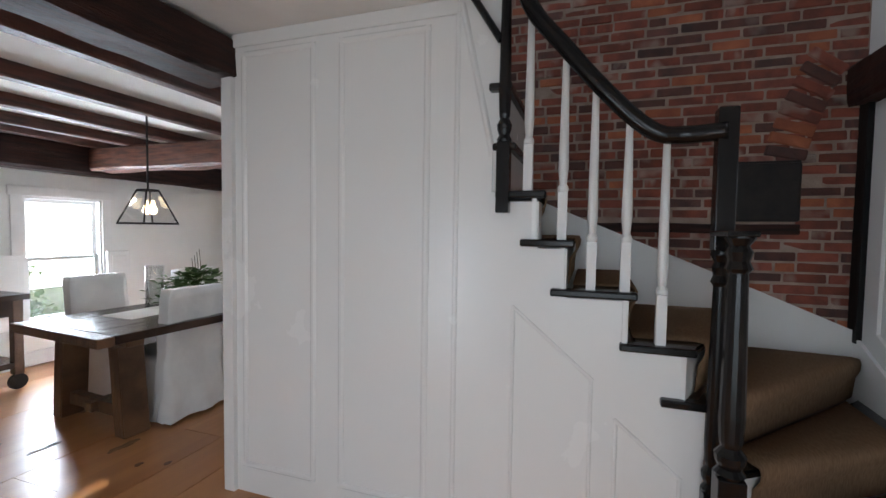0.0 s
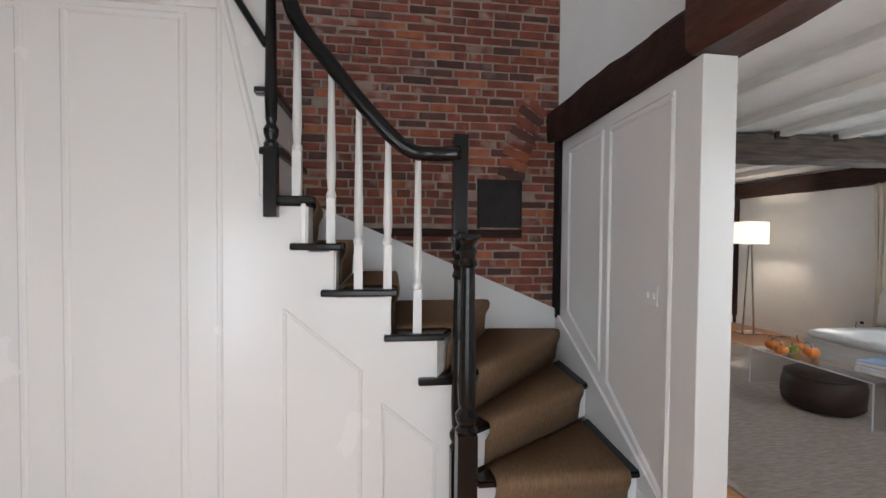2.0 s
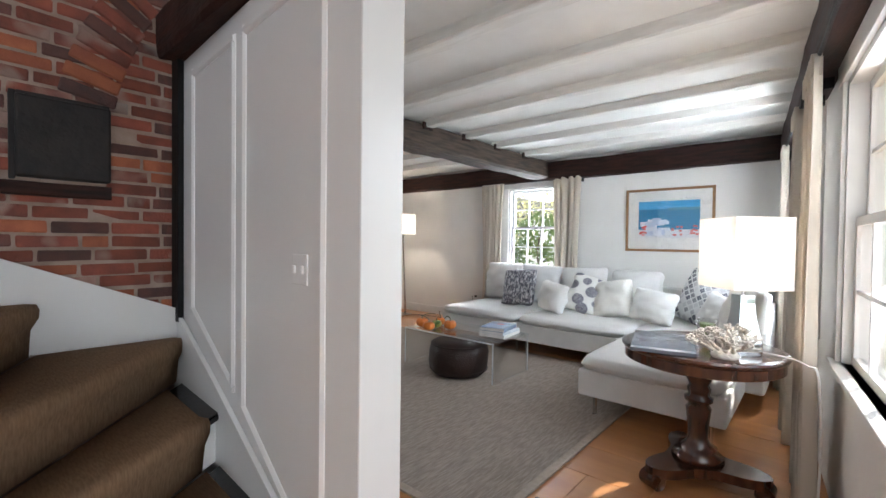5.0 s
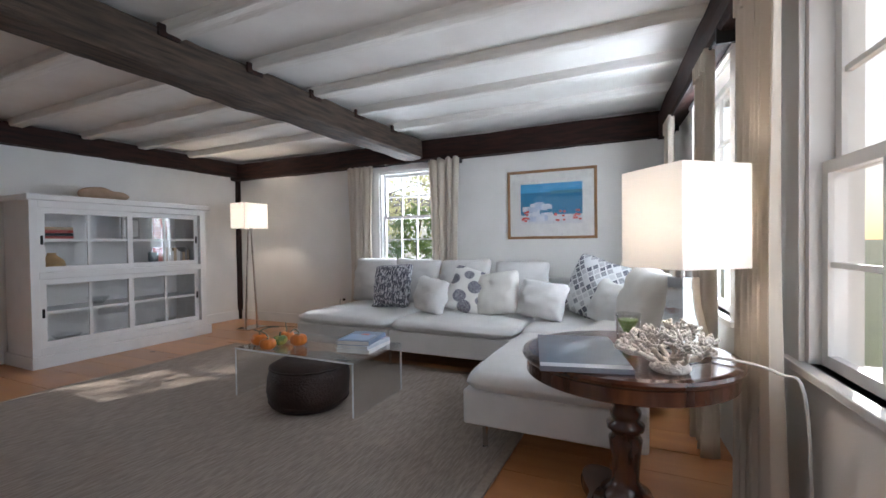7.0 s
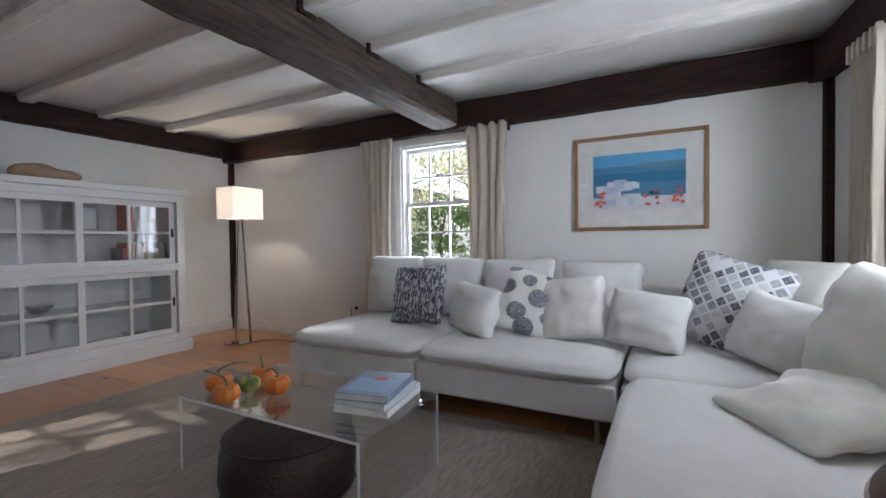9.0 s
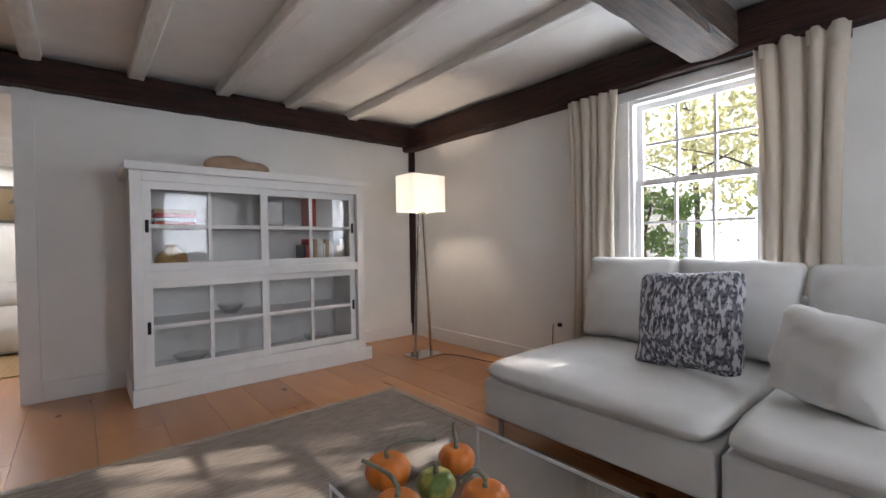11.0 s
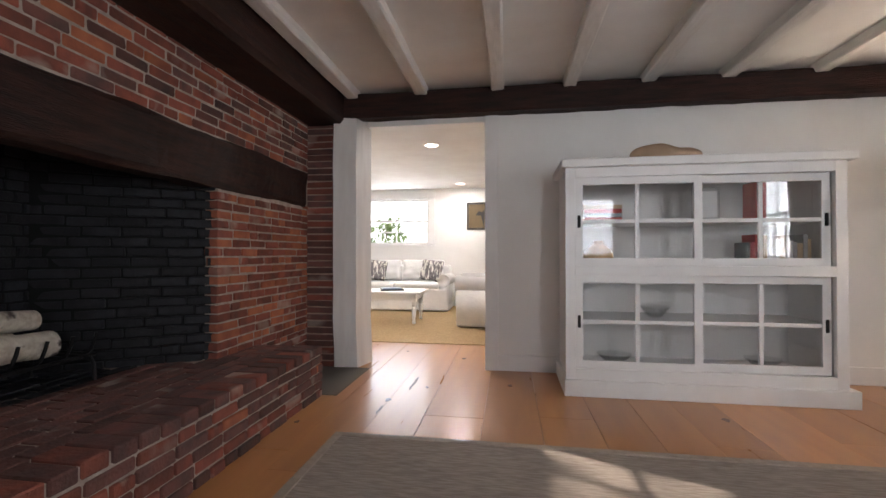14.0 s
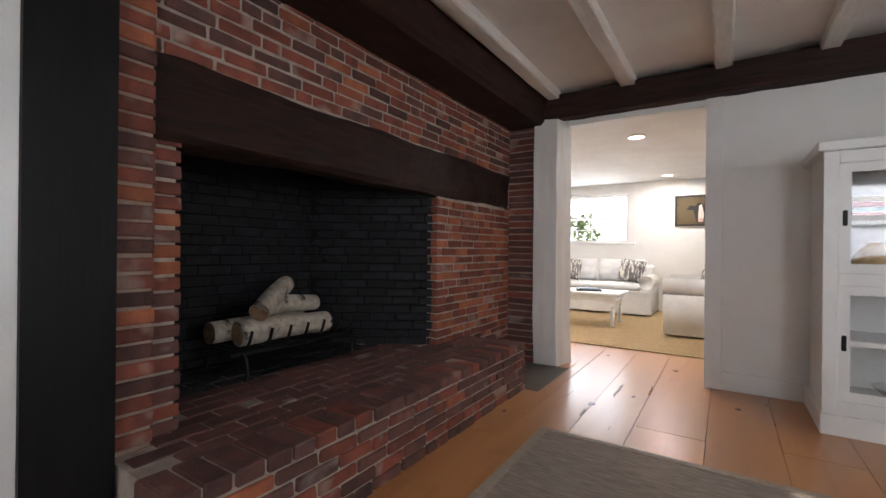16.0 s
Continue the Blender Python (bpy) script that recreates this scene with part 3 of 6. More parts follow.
# living room walls
wall_with_holes("wall_east", 6.65, CZ + 0.1, 0.16, [(3.28 - 0.55, 4.12 - 0.55, 0.92, 2.12)], pose(6.35, 0.55, 0, 0, 0, 90), WALL, "white painted plaster wall with one window")
SOUTH = pose(1.375, 0.186, 0, 0, 0, S_ANG)
WA, WB = (0.66, 1.98), (2.83, 3.82)
wall_with_holes("wall_south", 5.1, CZ + 0.1, 0.16, [(*WA, 0.76, 2.08), (*WB, 0.76, 2.17)], SOUTH, WALL, "white plaster front wall with two tall windows")
bm = bmesh.new()
box(bm, 2.9, 6.5, 6.84, 6.98, 0, CZ + 0.1)
box(bm, 1.8, 2.9, 6.84, 6.98, 2.2, CZ + 0.1)
box(bm, 1.0, 1.62, 6.96, 7.05, 0, CZ + 0.1)
solid("wall_north", bm, WALL, "white plaster wall with a wide doorway", "wall")
bm = bmesh.new()
box(bm, 2.885, 3.0, 6.815, 6.99, 0, 2.25, 0.004)
solid("door_casing", bm, TRIM, "white painted door casing", "trim")
bm = bmesh.new()
box(bm, 3.0, 3.5, 6.82, 6.84, 0, 0.14, 0.004)
box(bm, 5.3, 6.33, 6.82, 6.84, 0, 0.14, 0.004)
box(bm, 6.33, 6.35, 0.7, 6.84, 0, 0.14, 0.004)
solid("baseboard", bm, TRIM, "white painted baseboard", "trim")

# partition between stair and living room, its end facing the hall
bm = bmesh.new()
prism(bm, [(1.245, 1.33), (1.375, 1.33), (1.375, 3.27), (1.345, 3.27), (1.335, 2.86)], 0, 2.155)
solid("wall_partition", bm, PANEL, "white panelled partition beside the stair", "wall")


def on_partition(y, z, d=0.0):
    return (1.245 + 0.09 * (y - 1.33) / 1.53 - d, y, z)


def moulding(name, pts, w, d, material, parent, normal):
    """A raised bevelled strip along points on a face; w across, d proud of it."""
    bm = bmesh.new()
    n = Vector(normal).normalized()
    for k, (p, q) in enumerate(zip(pts, pts[1:])):
        p, q = Vector(p), Vector(q)
        along = (q - p).normalized()
        side = n.cross(along)
        top = d - 0.0006 * (k % 2)
        prof = [(-w / 2, -0.003), (-w / 2, top * 0.3), (-w * 0.2, top), (w * 0.2, top), (w / 2, top * 0.3), (w / 2, -0.003)]
        a, b = ([bm.verts.new(c + side * u + n * h) for u, h in prof] for c in (p - along * w * 0.45, q + along * w * 0.45))
        for m in range(6):
            bm.faces.new((a[m], a[(m + 1) % 6], b[(m + 1) % 6], b[m]))
        bm.faces.new(a[::-1])
        bm.faces.new(b)
    bmesh.ops.recalc_face_normals(bm, faces=bm.faces)
    return part(name, bm, material, parent)


PM = thing("panel_moulding", Matrix(), "white raised panel mouldings on the partition", "trim", "", "structure")
for loop in ([(2.64, 2.06), (2.15, 2.06), (2.15, 0.74), (2.64, 0.98)], [(2.05, 2.06), (1.50, 2.06), (1.50, 0.36), (2.05, 0.69)]):
    moulding("moulding", [on_partition(*p) for p in loop + loop[:1]], 0.036, 0.012, PANEL, PM, (-1, 0.059, 0))
bm = bmesh.new()
box(bm, 1.243, 1.385, 1.318, 1.33, 0, 2.155, 0.003)
solid("corner_board", bm, PANEL, "white painted end board of the partition", "trim")
bm = bmesh.new()
prism(bm, [(1.222, 1.36), (1.239, 1.36), (1.328, 2.86), (1.311, 2.86)], 0, 0.32)
solid("stair_skirt", bm, PANEL, "white skirting board of the partition", "trim")

# timber over the partition, posts, girts
bm = rough_beam(1.225, 1.385, 1.36, 2.83, 2.155, 2.365, "y", 0.018, 3, bow=0.006)
solid("beam", bm, OLDWOOD, "dark hewn timber above the partition", "beam")
bm = rough_beam(1.20, 1.42, -1.0, 1.36, 2.155, 2.47, "y", 0.014, 4)
solid("beam", bm, REDBEAM, "reddish hewn timber across the opening", "beam")
solid("beam", rough_beam(1.20, 1.62, 3.1, 6.98, 2.21, 2.49, "y", 0.012, 5), OLDWOOD, "dark hewn girt above the fireplace", "beam")
solid("beam", rough_beam(1.55, 6.35, 6.70, 6.85, 2.25, 2.465, "x", 0.010, 6, 40), OLDWOODX, "dark hewn girt along the north wall", "beam")
solid("beam", rough_beam(6.22, 6.36, 0.62, 6.85, 2.2, 2.45, "y", 0.010, 7, 40), OLDWOOD, "dark hewn girt along the east wall", "beam")
ob = solid("beam", rough_beam(0.0, 5.0, -0.02, 0.13, 2.19, 2.43, "x", 0.010, 8, 40), OLDWOODX, "dark hewn girt above the front windows", "beam")
ob.matrix_basis = SOUTH
solid("beam", rough_beam(1.3, 6.22, 3.40, 3.68, 2.22, 2.46, "x", 0.016, 9, 44), GREYBEAM, "weathered grey-brown summer beam with joist notches", "beam")
solid("corner_post", rough_beam(6.295, 6.36, 6.78, 6.85, 0, 2.26, "y", 0.004, 10, 2), OLDWOOD, "dark timber corner post", "post")
solid("corner_post", rough_beam(6.27, 6.36, 0.60, 0.70, 0, 2.2, "y", 0.004, 11, 2), OLDWOOD, "dark timber corner post", "post")
bm = bmesh.new()
prism(bm, [(1.52, 6.70), (1.73, 6.72), (1.785, 6.98), (1.52, 6.98)], 0, 2.26)
bmesh.ops.subdivide_edges(bm, edges=[e for e in bm.edges if abs(e.verts[0].co.z - e.verts[1].co.z) > 1], cuts=14)
for v in bm.verts:
    v.co.x += 0.010 * noise.noise((v.co.z * 2.2, v.co.y * 2, 4)) + 0.05 * max(0.0, 0.5 - v.co.z) ** 1.5
    v.co.y += 0.015 * noise.noise((v.co.z * 2.5, v.co.x * 2, 9))
solid("door_post", bm, LIMED, "lime-washed rough door post", "post")

# ceilings with joists
bm = bmesh.new()
box(bm, 1.40, 6.6, 0.1, 7.05, CZ, CZ + 0.08)
box(bm, 1.2, 1.40, 3.05, 7.05, CZ, CZ + 0.08)
box(bm, 1.2, 1.40, 0.1, 1.335, CZ, CZ + 0.08)
solid("ceiling", bm, CEIL, "white plaster ceiling between joists", "ceiling")
for i, x in enumerate((1.70, 2.33, 3.00, 3.60, 4.22, 4.82, 5.48)):
    for y0, y1 in ((3.62, 6.75), (0.5, 3.46)):
        if x < 2 and y0 < 3:
            continue
        dx = 0.0 if y0 > 3 else 0.12
        solid("joist", rough_beam(x - 0.055 + dx, x + 0.055 + dx, y0, y1, 2.425, CZ + 0.01, "y", 0.006, 20 + i, 24), JOIST, "white painted hewn ceiling joist", "joist")
# joist notches: shade of the recesses given as dark blocks on the beam face
bm = bmesh.new()
for x in (3.05, 3.66, 4.28, 4.89, 5.53):
    box(bm, x - 0.03, x + 0.10, 3.385, 3.405, 2.40, 2.47)
solid("notch", bm, OLDWOOD, "dark blocks on the summer beam standing in for shaded notches", "beam")

# hall ceiling and stairwell
bm = bmesh.new()
box(bm, -2.2, -0.46, -1.2, 1.95, CZ, CZ + 0.08)
box(bm, -0.46, 1.2, -1.2, 1.45, CZ, CZ + 0.08)
solid("ceiling", bm, CEIL, "white hall ceiling", "ceiling")
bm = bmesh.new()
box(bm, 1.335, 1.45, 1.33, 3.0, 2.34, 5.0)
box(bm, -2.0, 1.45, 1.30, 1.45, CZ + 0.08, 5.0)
# west side keeps an invented, unseen opening for the added stairwell lamp
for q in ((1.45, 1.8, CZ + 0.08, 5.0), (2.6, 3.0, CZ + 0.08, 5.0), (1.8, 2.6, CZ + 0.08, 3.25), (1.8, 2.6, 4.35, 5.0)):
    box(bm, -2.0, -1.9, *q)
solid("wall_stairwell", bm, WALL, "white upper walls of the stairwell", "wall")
solid("ceiling", B(-2.1, 1.5, 1.3, 3.2, 5.0, 5.1), CEIL, "white stairwell ceiling", "ceiling")

# panelled wall under the upper flight
bm = bmesh.new()
box(bm, -1.90, -0.42, 1.83, 1.95, 0, CZ)
solid("wall_panelled", bm, PANEL, "white glossy panelled wall", "wall")
bm = bmesh.new()
prof = [(-0.42, 0), (0.40, 0), (0.40, 0.785), (0.325, 0.785), (0.325, 0.99), (0.115, 0.99), (0.115, 1.195), (-0.13, 1.195), (-0.13, 1.40), (-0.25, 1.40), (-0.25, 1.60), (-0.42, 1.60)]
lo = [bm.verts.new((x, 1.83, z)) for x, z in prof]
hi = [bm.verts.new((x, 1.95, z)) for x, z in prof]
bm.faces.new(lo)
bm.faces.new(hi[::-1])
for i in range(len(prof)):
    j = (i + 1) % len(prof)
    bm.faces.new((lo[j], lo[i], hi[i], hi[j]))
solid("wall_stringer", bm, PANEL, "white stair side with stepped top", "wall")
WM = thing("wall_moulding", Matrix(), "white panel mouldings on the hall wall", "trim", "", "structure")
def rect(x0, x1, z0, z1, y=1.828):
    return [(x0, y, z0), (x1, y, z0), (x1, y, z1), (x0, y, z1), (x0, y, z0)]
for x0, x1 in ((-1.815, -1.38), (-1.215, -0.765)):
    moulding("moulding", rect(x0, x1, 0.16, 2.39, 1.83), 0.032, 0.011, PANEL, WM, (0, -1, 0))
moulding("moulding", [(-0.62, 1.83, 0.1), (-0.62, 1.83, 2.49)], 0.024, 0.009, PANEL, WM, (0, -1, 0))
moulding("moulding", [(-0.60, 1.83, 2.46), (-0.44, 1.83, 1.74)], 0.03, 0.012, PANEL, WM, (0, -1, 0))
moulding("moulding", [(-0.35, 1.828, 0.12), (-0.35, 1.828, 1.14), (-0.02, 1.828, 0.86), (-0.02, 1.828, 0.12)], 0.016, 0.006, PANEL, WM, (0, -1, 0))
moulding("moulding", [(0.08, 1.828, 0.12), (0.08, 1.828, 0.70), (0.32, 1.828, 0.50), (0.32, 1.828, 0.12)], 0.016, 0.006, PANEL, WM, (0, -1, 0))
bm = bmesh.new()
box(bm, -1.88, -0.62, 1.815, 1.83, 2.43, 2.498, 0.003)
box(bm, -1.945, -1.875, 1.80, 1.97, 0, 2.275, 0.004)
solid("wall_casing", bm, PANEL, "white cased end of the hall wall", "trim")
# white upper side of the stair
bm = bmesh.new()
prism(bm, [(-0.56, 1.832), (-0.42, 1.832), (-0.42, 1.95), (-0.56, 1.95)], CZ, 3.2)
solid("wall_upper_stair", bm, PANEL, "white side of the upper flight", "wall")

# hall front with an open glazed doorway, unseen behind
HS = wall_with_holes("wall_hall", 3.6, CZ, 0.14, [(0.47, 0.71, 0.1, 2.0), (1.65, 2.65, 0.0, 2.1)], pose(-2.05, -1.1, 0), WALL, "white hall wall with the front doorway")
bm = bmesh.new()
box(bm, 1.375, 1.5, -1.25, 0.19, 0, CZ)
solid("wall_hall", bm, WALL, "white hall side wall", "wall")

# dining room
wall_with_holes("wall_west", 6.8, 2.5, 0.16, [(5.45 - 3.50, 5.45 - 2.74, 0.45, 1.76)], pose(-5.5, 5.45, 0, 0, 0, -90), WALL, "pale dining room wall with a window")
bm = bmesh.new()
box(bm, -5.7, -1.85, 5.3, 5.45, 0, 2.5)
box(bm, -1.945, -1.85, 1.97, 5.3, 0, 2.5)
box(bm, -5.7, -2.05, -1.35, -1.2, 0, 2.5)
solid("wall_dining", bm, WALL, "pale dining room walls", "wall")
solid("ceiling", B(-5.7, -1.92, -1.3, 5.4, 2.41, 2.495), CEIL, "white dining room ceiling between red-brown joists", "ceiling")
solid("beam", rough_beam(-2.16, -1.87, -1.2, 1.9, 2.265, 2.497, "y", 0.014, 31), OLDWOOD, "heavy dark timber over the dining opening", "beam")
for i, x in enumerate((-2.47, -3.27, -4.05, -4.72, -5.2)):
    solid("joist", rough_beam(x - 0.05, x + 0.05, -1.2, 5.3, 2.315, 2.42, "y", 0.006, 40 + i, 30), REDBEAM, "red-brown exposed ceiling joist", "joist")
solid("beam", rough_beam(-5.5, -2.0, 3.25, 3.50, 2.07, 2.32, "x", 0.016, 32), REDBEAMX, "reddish hewn cross beam", "beam")
solid("beam", rough_beam(-5.5, -5.3, -1.2, 5.3, 2.02, 2.36, "y", 0.01, 33), OLDWOOD, "dark hewn girt above the dining window", "beam")

# north room
bm = bmesh.new()
for q in ((-0.4, 0.17, 11.36, 11.49, 0, 2.3), (1.55, 4.4, 11.36, 11.49, 0, 2.3), (0.17, 1.55, 11.36, 11.49, 0, 1.21), (0.17, 1.55, 11.36, 11.49, 2.13, 2.3), (-0.5, -0.4, 6.9, 11.49, 0, 2.3), (4.4, 4.5, 6.9, 11.49, 0, 2.3), (-0.5, 1.0, 6.98, 7.1, 0, 2.3)):
    box(bm, *q)
solid("wall_family_room", bm, WALL, "warm white walls of the next room", "wall")
solid("ceiling", B(-0.5, 4.5, 6.98, 11.55, 2.3, 2.4), CEIL, "white ceiling of the next room", "ceiling")
bm = bmesh.new()
box(bm, -0.4, 4.3, 7.84, 11.34, 0.0, 0.012, 0.004)
tagged(part("rug", bm, SISAL), "golden sisal area rug", "rug")


def window(name, w, h, m, cols, label, deep=0.12, sill=0.1, casing=0.10):
    """Double-hung sash window; origin at the opening's lower left on the inner face, outside along -y."""
    win = thing(name, m, label, "window", "", "structure")
    bm = bmesh.new()
    for q in ((-casing, 0, 0.0, 0.02, 0, h), (w, w + casing, 0.0, 0.02, 0, h), (-casing - 0.02, w + casing + 0.02, 0.0, 0.024, h, h + casing)):
        box(bm, *q, bevel=0.003)
    for q in ((0, 0.025, -deep, 0, 0, h), (w - 0.025, w, -deep, 0, 0, h), (0.025, w - 0.025, -deep, 0, h - 0.025, h)):
        box(bm, *q)
    part("window_frame", bm, TRIM, win)
    part("window_sill", B(-casing, w + casing, -deep, 0.045, -0.03, 0.0, bevel=0.005), TRIM, win)
    for k, (z0, z1, y) in enumerate(((0.0, h / 2 + 0.02, -0.05), (h / 2 - 0.02, h - 0.025, -0.085))):
        bm = bmesh.new()
        s = 0.04
        x0, x1 = 0.027, w - 0.027
        for q in ((x0, x0 + s, z0, z1), (x1 - s, x1, z0, z1), (x0 + s, x1 - s, z0, z0 + s), (x0 + s, x1 - s, z1 - s, z1)):
            box(bm, q[0], q[1], y - 0.015, y + 0.015, q[2], q[3])
        if cols > 1:
            for i in range(1, cols):
                x = x0 + s + (x1 - x0 - 2 * s) * i / cols
                box(bm, x - 0.009, x + 0.009, y - 0.012, y + 0.012, z0 + s, z1 - s)
            zm = (z0 + z1) / 2
            xs = [x0 + s] + [x0 + s + (x1 - x0 - 2 * s) * i / cols for i in range(1, cols)] + [x1 - s]
            for a, b in zip(xs, xs[1:]):
                box(bm, a + 0.009, b - 0.009, y - 0.0115, y + 0.0115, zm - 0.009, zm + 0.009)
        sash = part("sash", bm, TRIM, win)
        pane = part("pane", B(x0 + s - 0.003, x1 - s + 0.003, y - 0.002, y + 0.002, z0 + s - 0.003, z1 - s + 0.003), GLASS, sash)
        pane.visible_shadow = False
    part("sash_lock", B(w / 2 - 0.03, w / 2 + 0.03, -0.05, -0.03, h / 2 + 0.02, h / 2 + 0.035, bevel=0.004), CHROME, win)
    return win


window("window_1", 0.84, 1.20, pose(6.35, 3.28, 0.92, 0, 0, 90), 3, "white six-over-six sash window", casing=0.075)
window("window_2", WA[1] - WA[0], 1.32, SOUTH @ pose(WA[0], 0, 0.76), 4, "tall white sash window in the front wall")
window("window_3", WB[1] - WB[0], 1.41, SOUTH @ pose(WB[0], 0, 0.76), 3, "tall white sash window in the front wall")
window("window_4", 0.76, 1.31, pose(-5.5, 3.50, 0.45, 0, 0, -90), 1, "white dining room sash window")
window("window_5", 1.38, 0.92, pose(1.55, 11.36, 1.21, 0, 0, 180), 2, "wide white window of the next room", 0.1)

# ---- exterior ----
bm = bmesh.new()
bmesh.ops.create_grid(bm, x_segments=8, y_segments=8, size=300)
for v in bm.verts:
    v.co.z = -0.55
solid("ground", bm, LAWN, "autumn lawn around the house", "ground")


def tree(x, y, h, spread, leaves, leafmat, seed, low=0.35):
    rnd = random.Random(seed)
    t = thing("tree", pose(x, y, -0.55), "garden tree with yellow-green autumn leaves" if leafmat is TREELEAF else "dense dark evergreen shrub", "tree")
    bm = bmesh.new()
    tube(bm, spline([(0, 0, 0), (0.1, 0.05, h * 0.3), (-0.05, 0.1, h * 0.6), (0.05, 0, h * 0.9)]), 0.09 * h / 6, 8, 0.02)
    for k in range(9):
        a, z = k * 2.4, h * (low + 0.055 * k)
        tube(bm, spline([(0, 0, z), (spread * 0.4 * math.cos(a), spread * 0.4 * math.sin(a), z + h * 0.08), (spread * 0.85 * math.cos(a), spread * 0.85 * math.sin(a), z + h * 0.12)], 4), 0.028 * h / 6, 6, 0.008)
    part("trunk", bm, BARK, t)
    bm = bmesh.new()
    hubs = [(rnd.uniform(-1, 1) * spread * 0.75, rnd.uniform(-1, 1) * spread * 0.75, h * rnd.uniform(low, 0.98)) for _ in range(26)]
    for _ in range(leaves):
        hx, hy, hz = hubs[rnd.randrange(26)]
        c = Vector((rnd.gauss(hx, spread * 0.17), rnd.gauss(hy, spread * 0.17), rnd.gauss(hz, h * 0.05)))
        a = Vector((rnd.uniform(-1, 1), rnd.uniform(-1, 1), rnd.uniform(-1, 1))).normalized()
        b = a.cross(Vector((rnd.uniform(-1, 1), rnd.uniform(-1, 1), rnd.uniform(-1, 1)))).normalized()
        s = rnd.uniform(0.05, 0.11)
        bm.faces.new([bm.verts.new(c + s * q) for q in (a, 0.5 * b, -a, -0.5 * b)])
    part("crown", bm, leafmat, t)


tree(13.5, 4.6, 6.5, 2.6, 3600, TREELEAF, 1)
tree(12.5, 8.8, 6.0, 2.4, 3600, TREELEAF, 2)
tree(11.5, 6.3, 2.6, 0.9, 1600, HEDGE, 3, 0.1)
tree(17.5, 7.6, 8.0, 3.4, 4200, TREELEAF, 4)
# unseen tree, added on the sun's path so its leaves dapple the rug
tree(13.2, 1.1, 7.6, 1.7, 1900, TREELEAF, 5, 0.58)
tree(-9.5, 4.2, 1.3, 0.9, 1200, HEDGE, 6, 0.1)
tree(-1.0, 17.0, 2.6, 1.0, 1500, HEDGE, 7, 0.15)
tree(2.4, 18.0, 6.0, 2.4, 1800, TREELEAF, 8)


def shed(x, y, w, d, h, label):
    s = thing("clapboard_building", pose(x, y, -0.55), label, "building")
    bm = bmesh.new()
    for i in range(int(h / 0.14)):
        box(bm, -w / 2 - 0.01 * (i % 2), w / 2 + 0.01 * (i % 2), -d / 2 - 0.01 * (i % 2), d / 2 + 0.01 * (i % 2), i * 0.14, i * 0.14 + 0.135)
    part("wall", bm, SIDING, s)
    bm = bmesh.new()
    vs = [bm.verts.new(p) for p in ((-w / 2 - .2, -d / 2 - .2, h), (w / 2 + .2, -d / 2 - .2, h), (w / 2 + .2, d / 2 + .2, h), (-w / 2 - .2, d / 2 + .2, h), (-w / 2 - .2, 0, h + 1.2), (w / 2 + .2, 0, h + 1.2))]
    for f in ((0, 1, 5, 4), (2, 3, 4, 5), (0, 4, 3), (1, 2, 5), (3, 2, 1, 0)):
        bm.faces.new([vs[i] for i in f])
    part("roof", bm, plain("grey_shingle", (0.10, 0.10, 0.11), 0.9), s)


shed(21.0, 12.5, 7, 4, 3.0, "white clapboard outbuilding in the garden")
# added emissive sheets: whiten the window views and send extra light indoors
BACKDROP_GLOW = glow("backdrop_white_glow", (0.93, 0.97, 1.0), 1.2)
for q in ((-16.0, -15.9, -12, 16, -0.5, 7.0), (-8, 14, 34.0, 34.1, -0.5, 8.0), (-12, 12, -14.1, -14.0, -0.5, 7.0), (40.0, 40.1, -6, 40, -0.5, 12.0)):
    solid("backdrop", B(*q), BACKDROP_GLOW, "glowing white sheet added beyond the garden", "backdrop")
shed(3.6, 20.5, 5, 4, 2.6, "white clapboard garage beyond the lawn")


# ---- stair ----
STAIR = thing("staircase", Matrix(), "winding wooden stair, black treads and brown runner", "staircase")
RISE = 0.2055
# nosing lines: inner end at the newel side, outer end at the wall
NOSE = [((0.50, 1.62), (1.27, 1.15)), ((0.49, 1.66), (1.285, 1.655)), ((0.48, 1.72), (1.318, 2.27)), ((0.43, 1.80), (1.33, 2.78)),
        ((0.355, 1.81), (0.82, 2.85)), ((0.14, 1.81), (0.16, 2.85)), ((-0.107, 1.81), (-0.107, 2.85)), ((-0.228, 1.81), (-0.34, 2.85)), ((-0.40, 1.81), (-0.75, 2.85)), ((-0.43, 1.81), (-1.2, 2.85))]


def lerp(a, b, t):
    return tuple(p + (q - p) * t for p, q in zip(a, b))


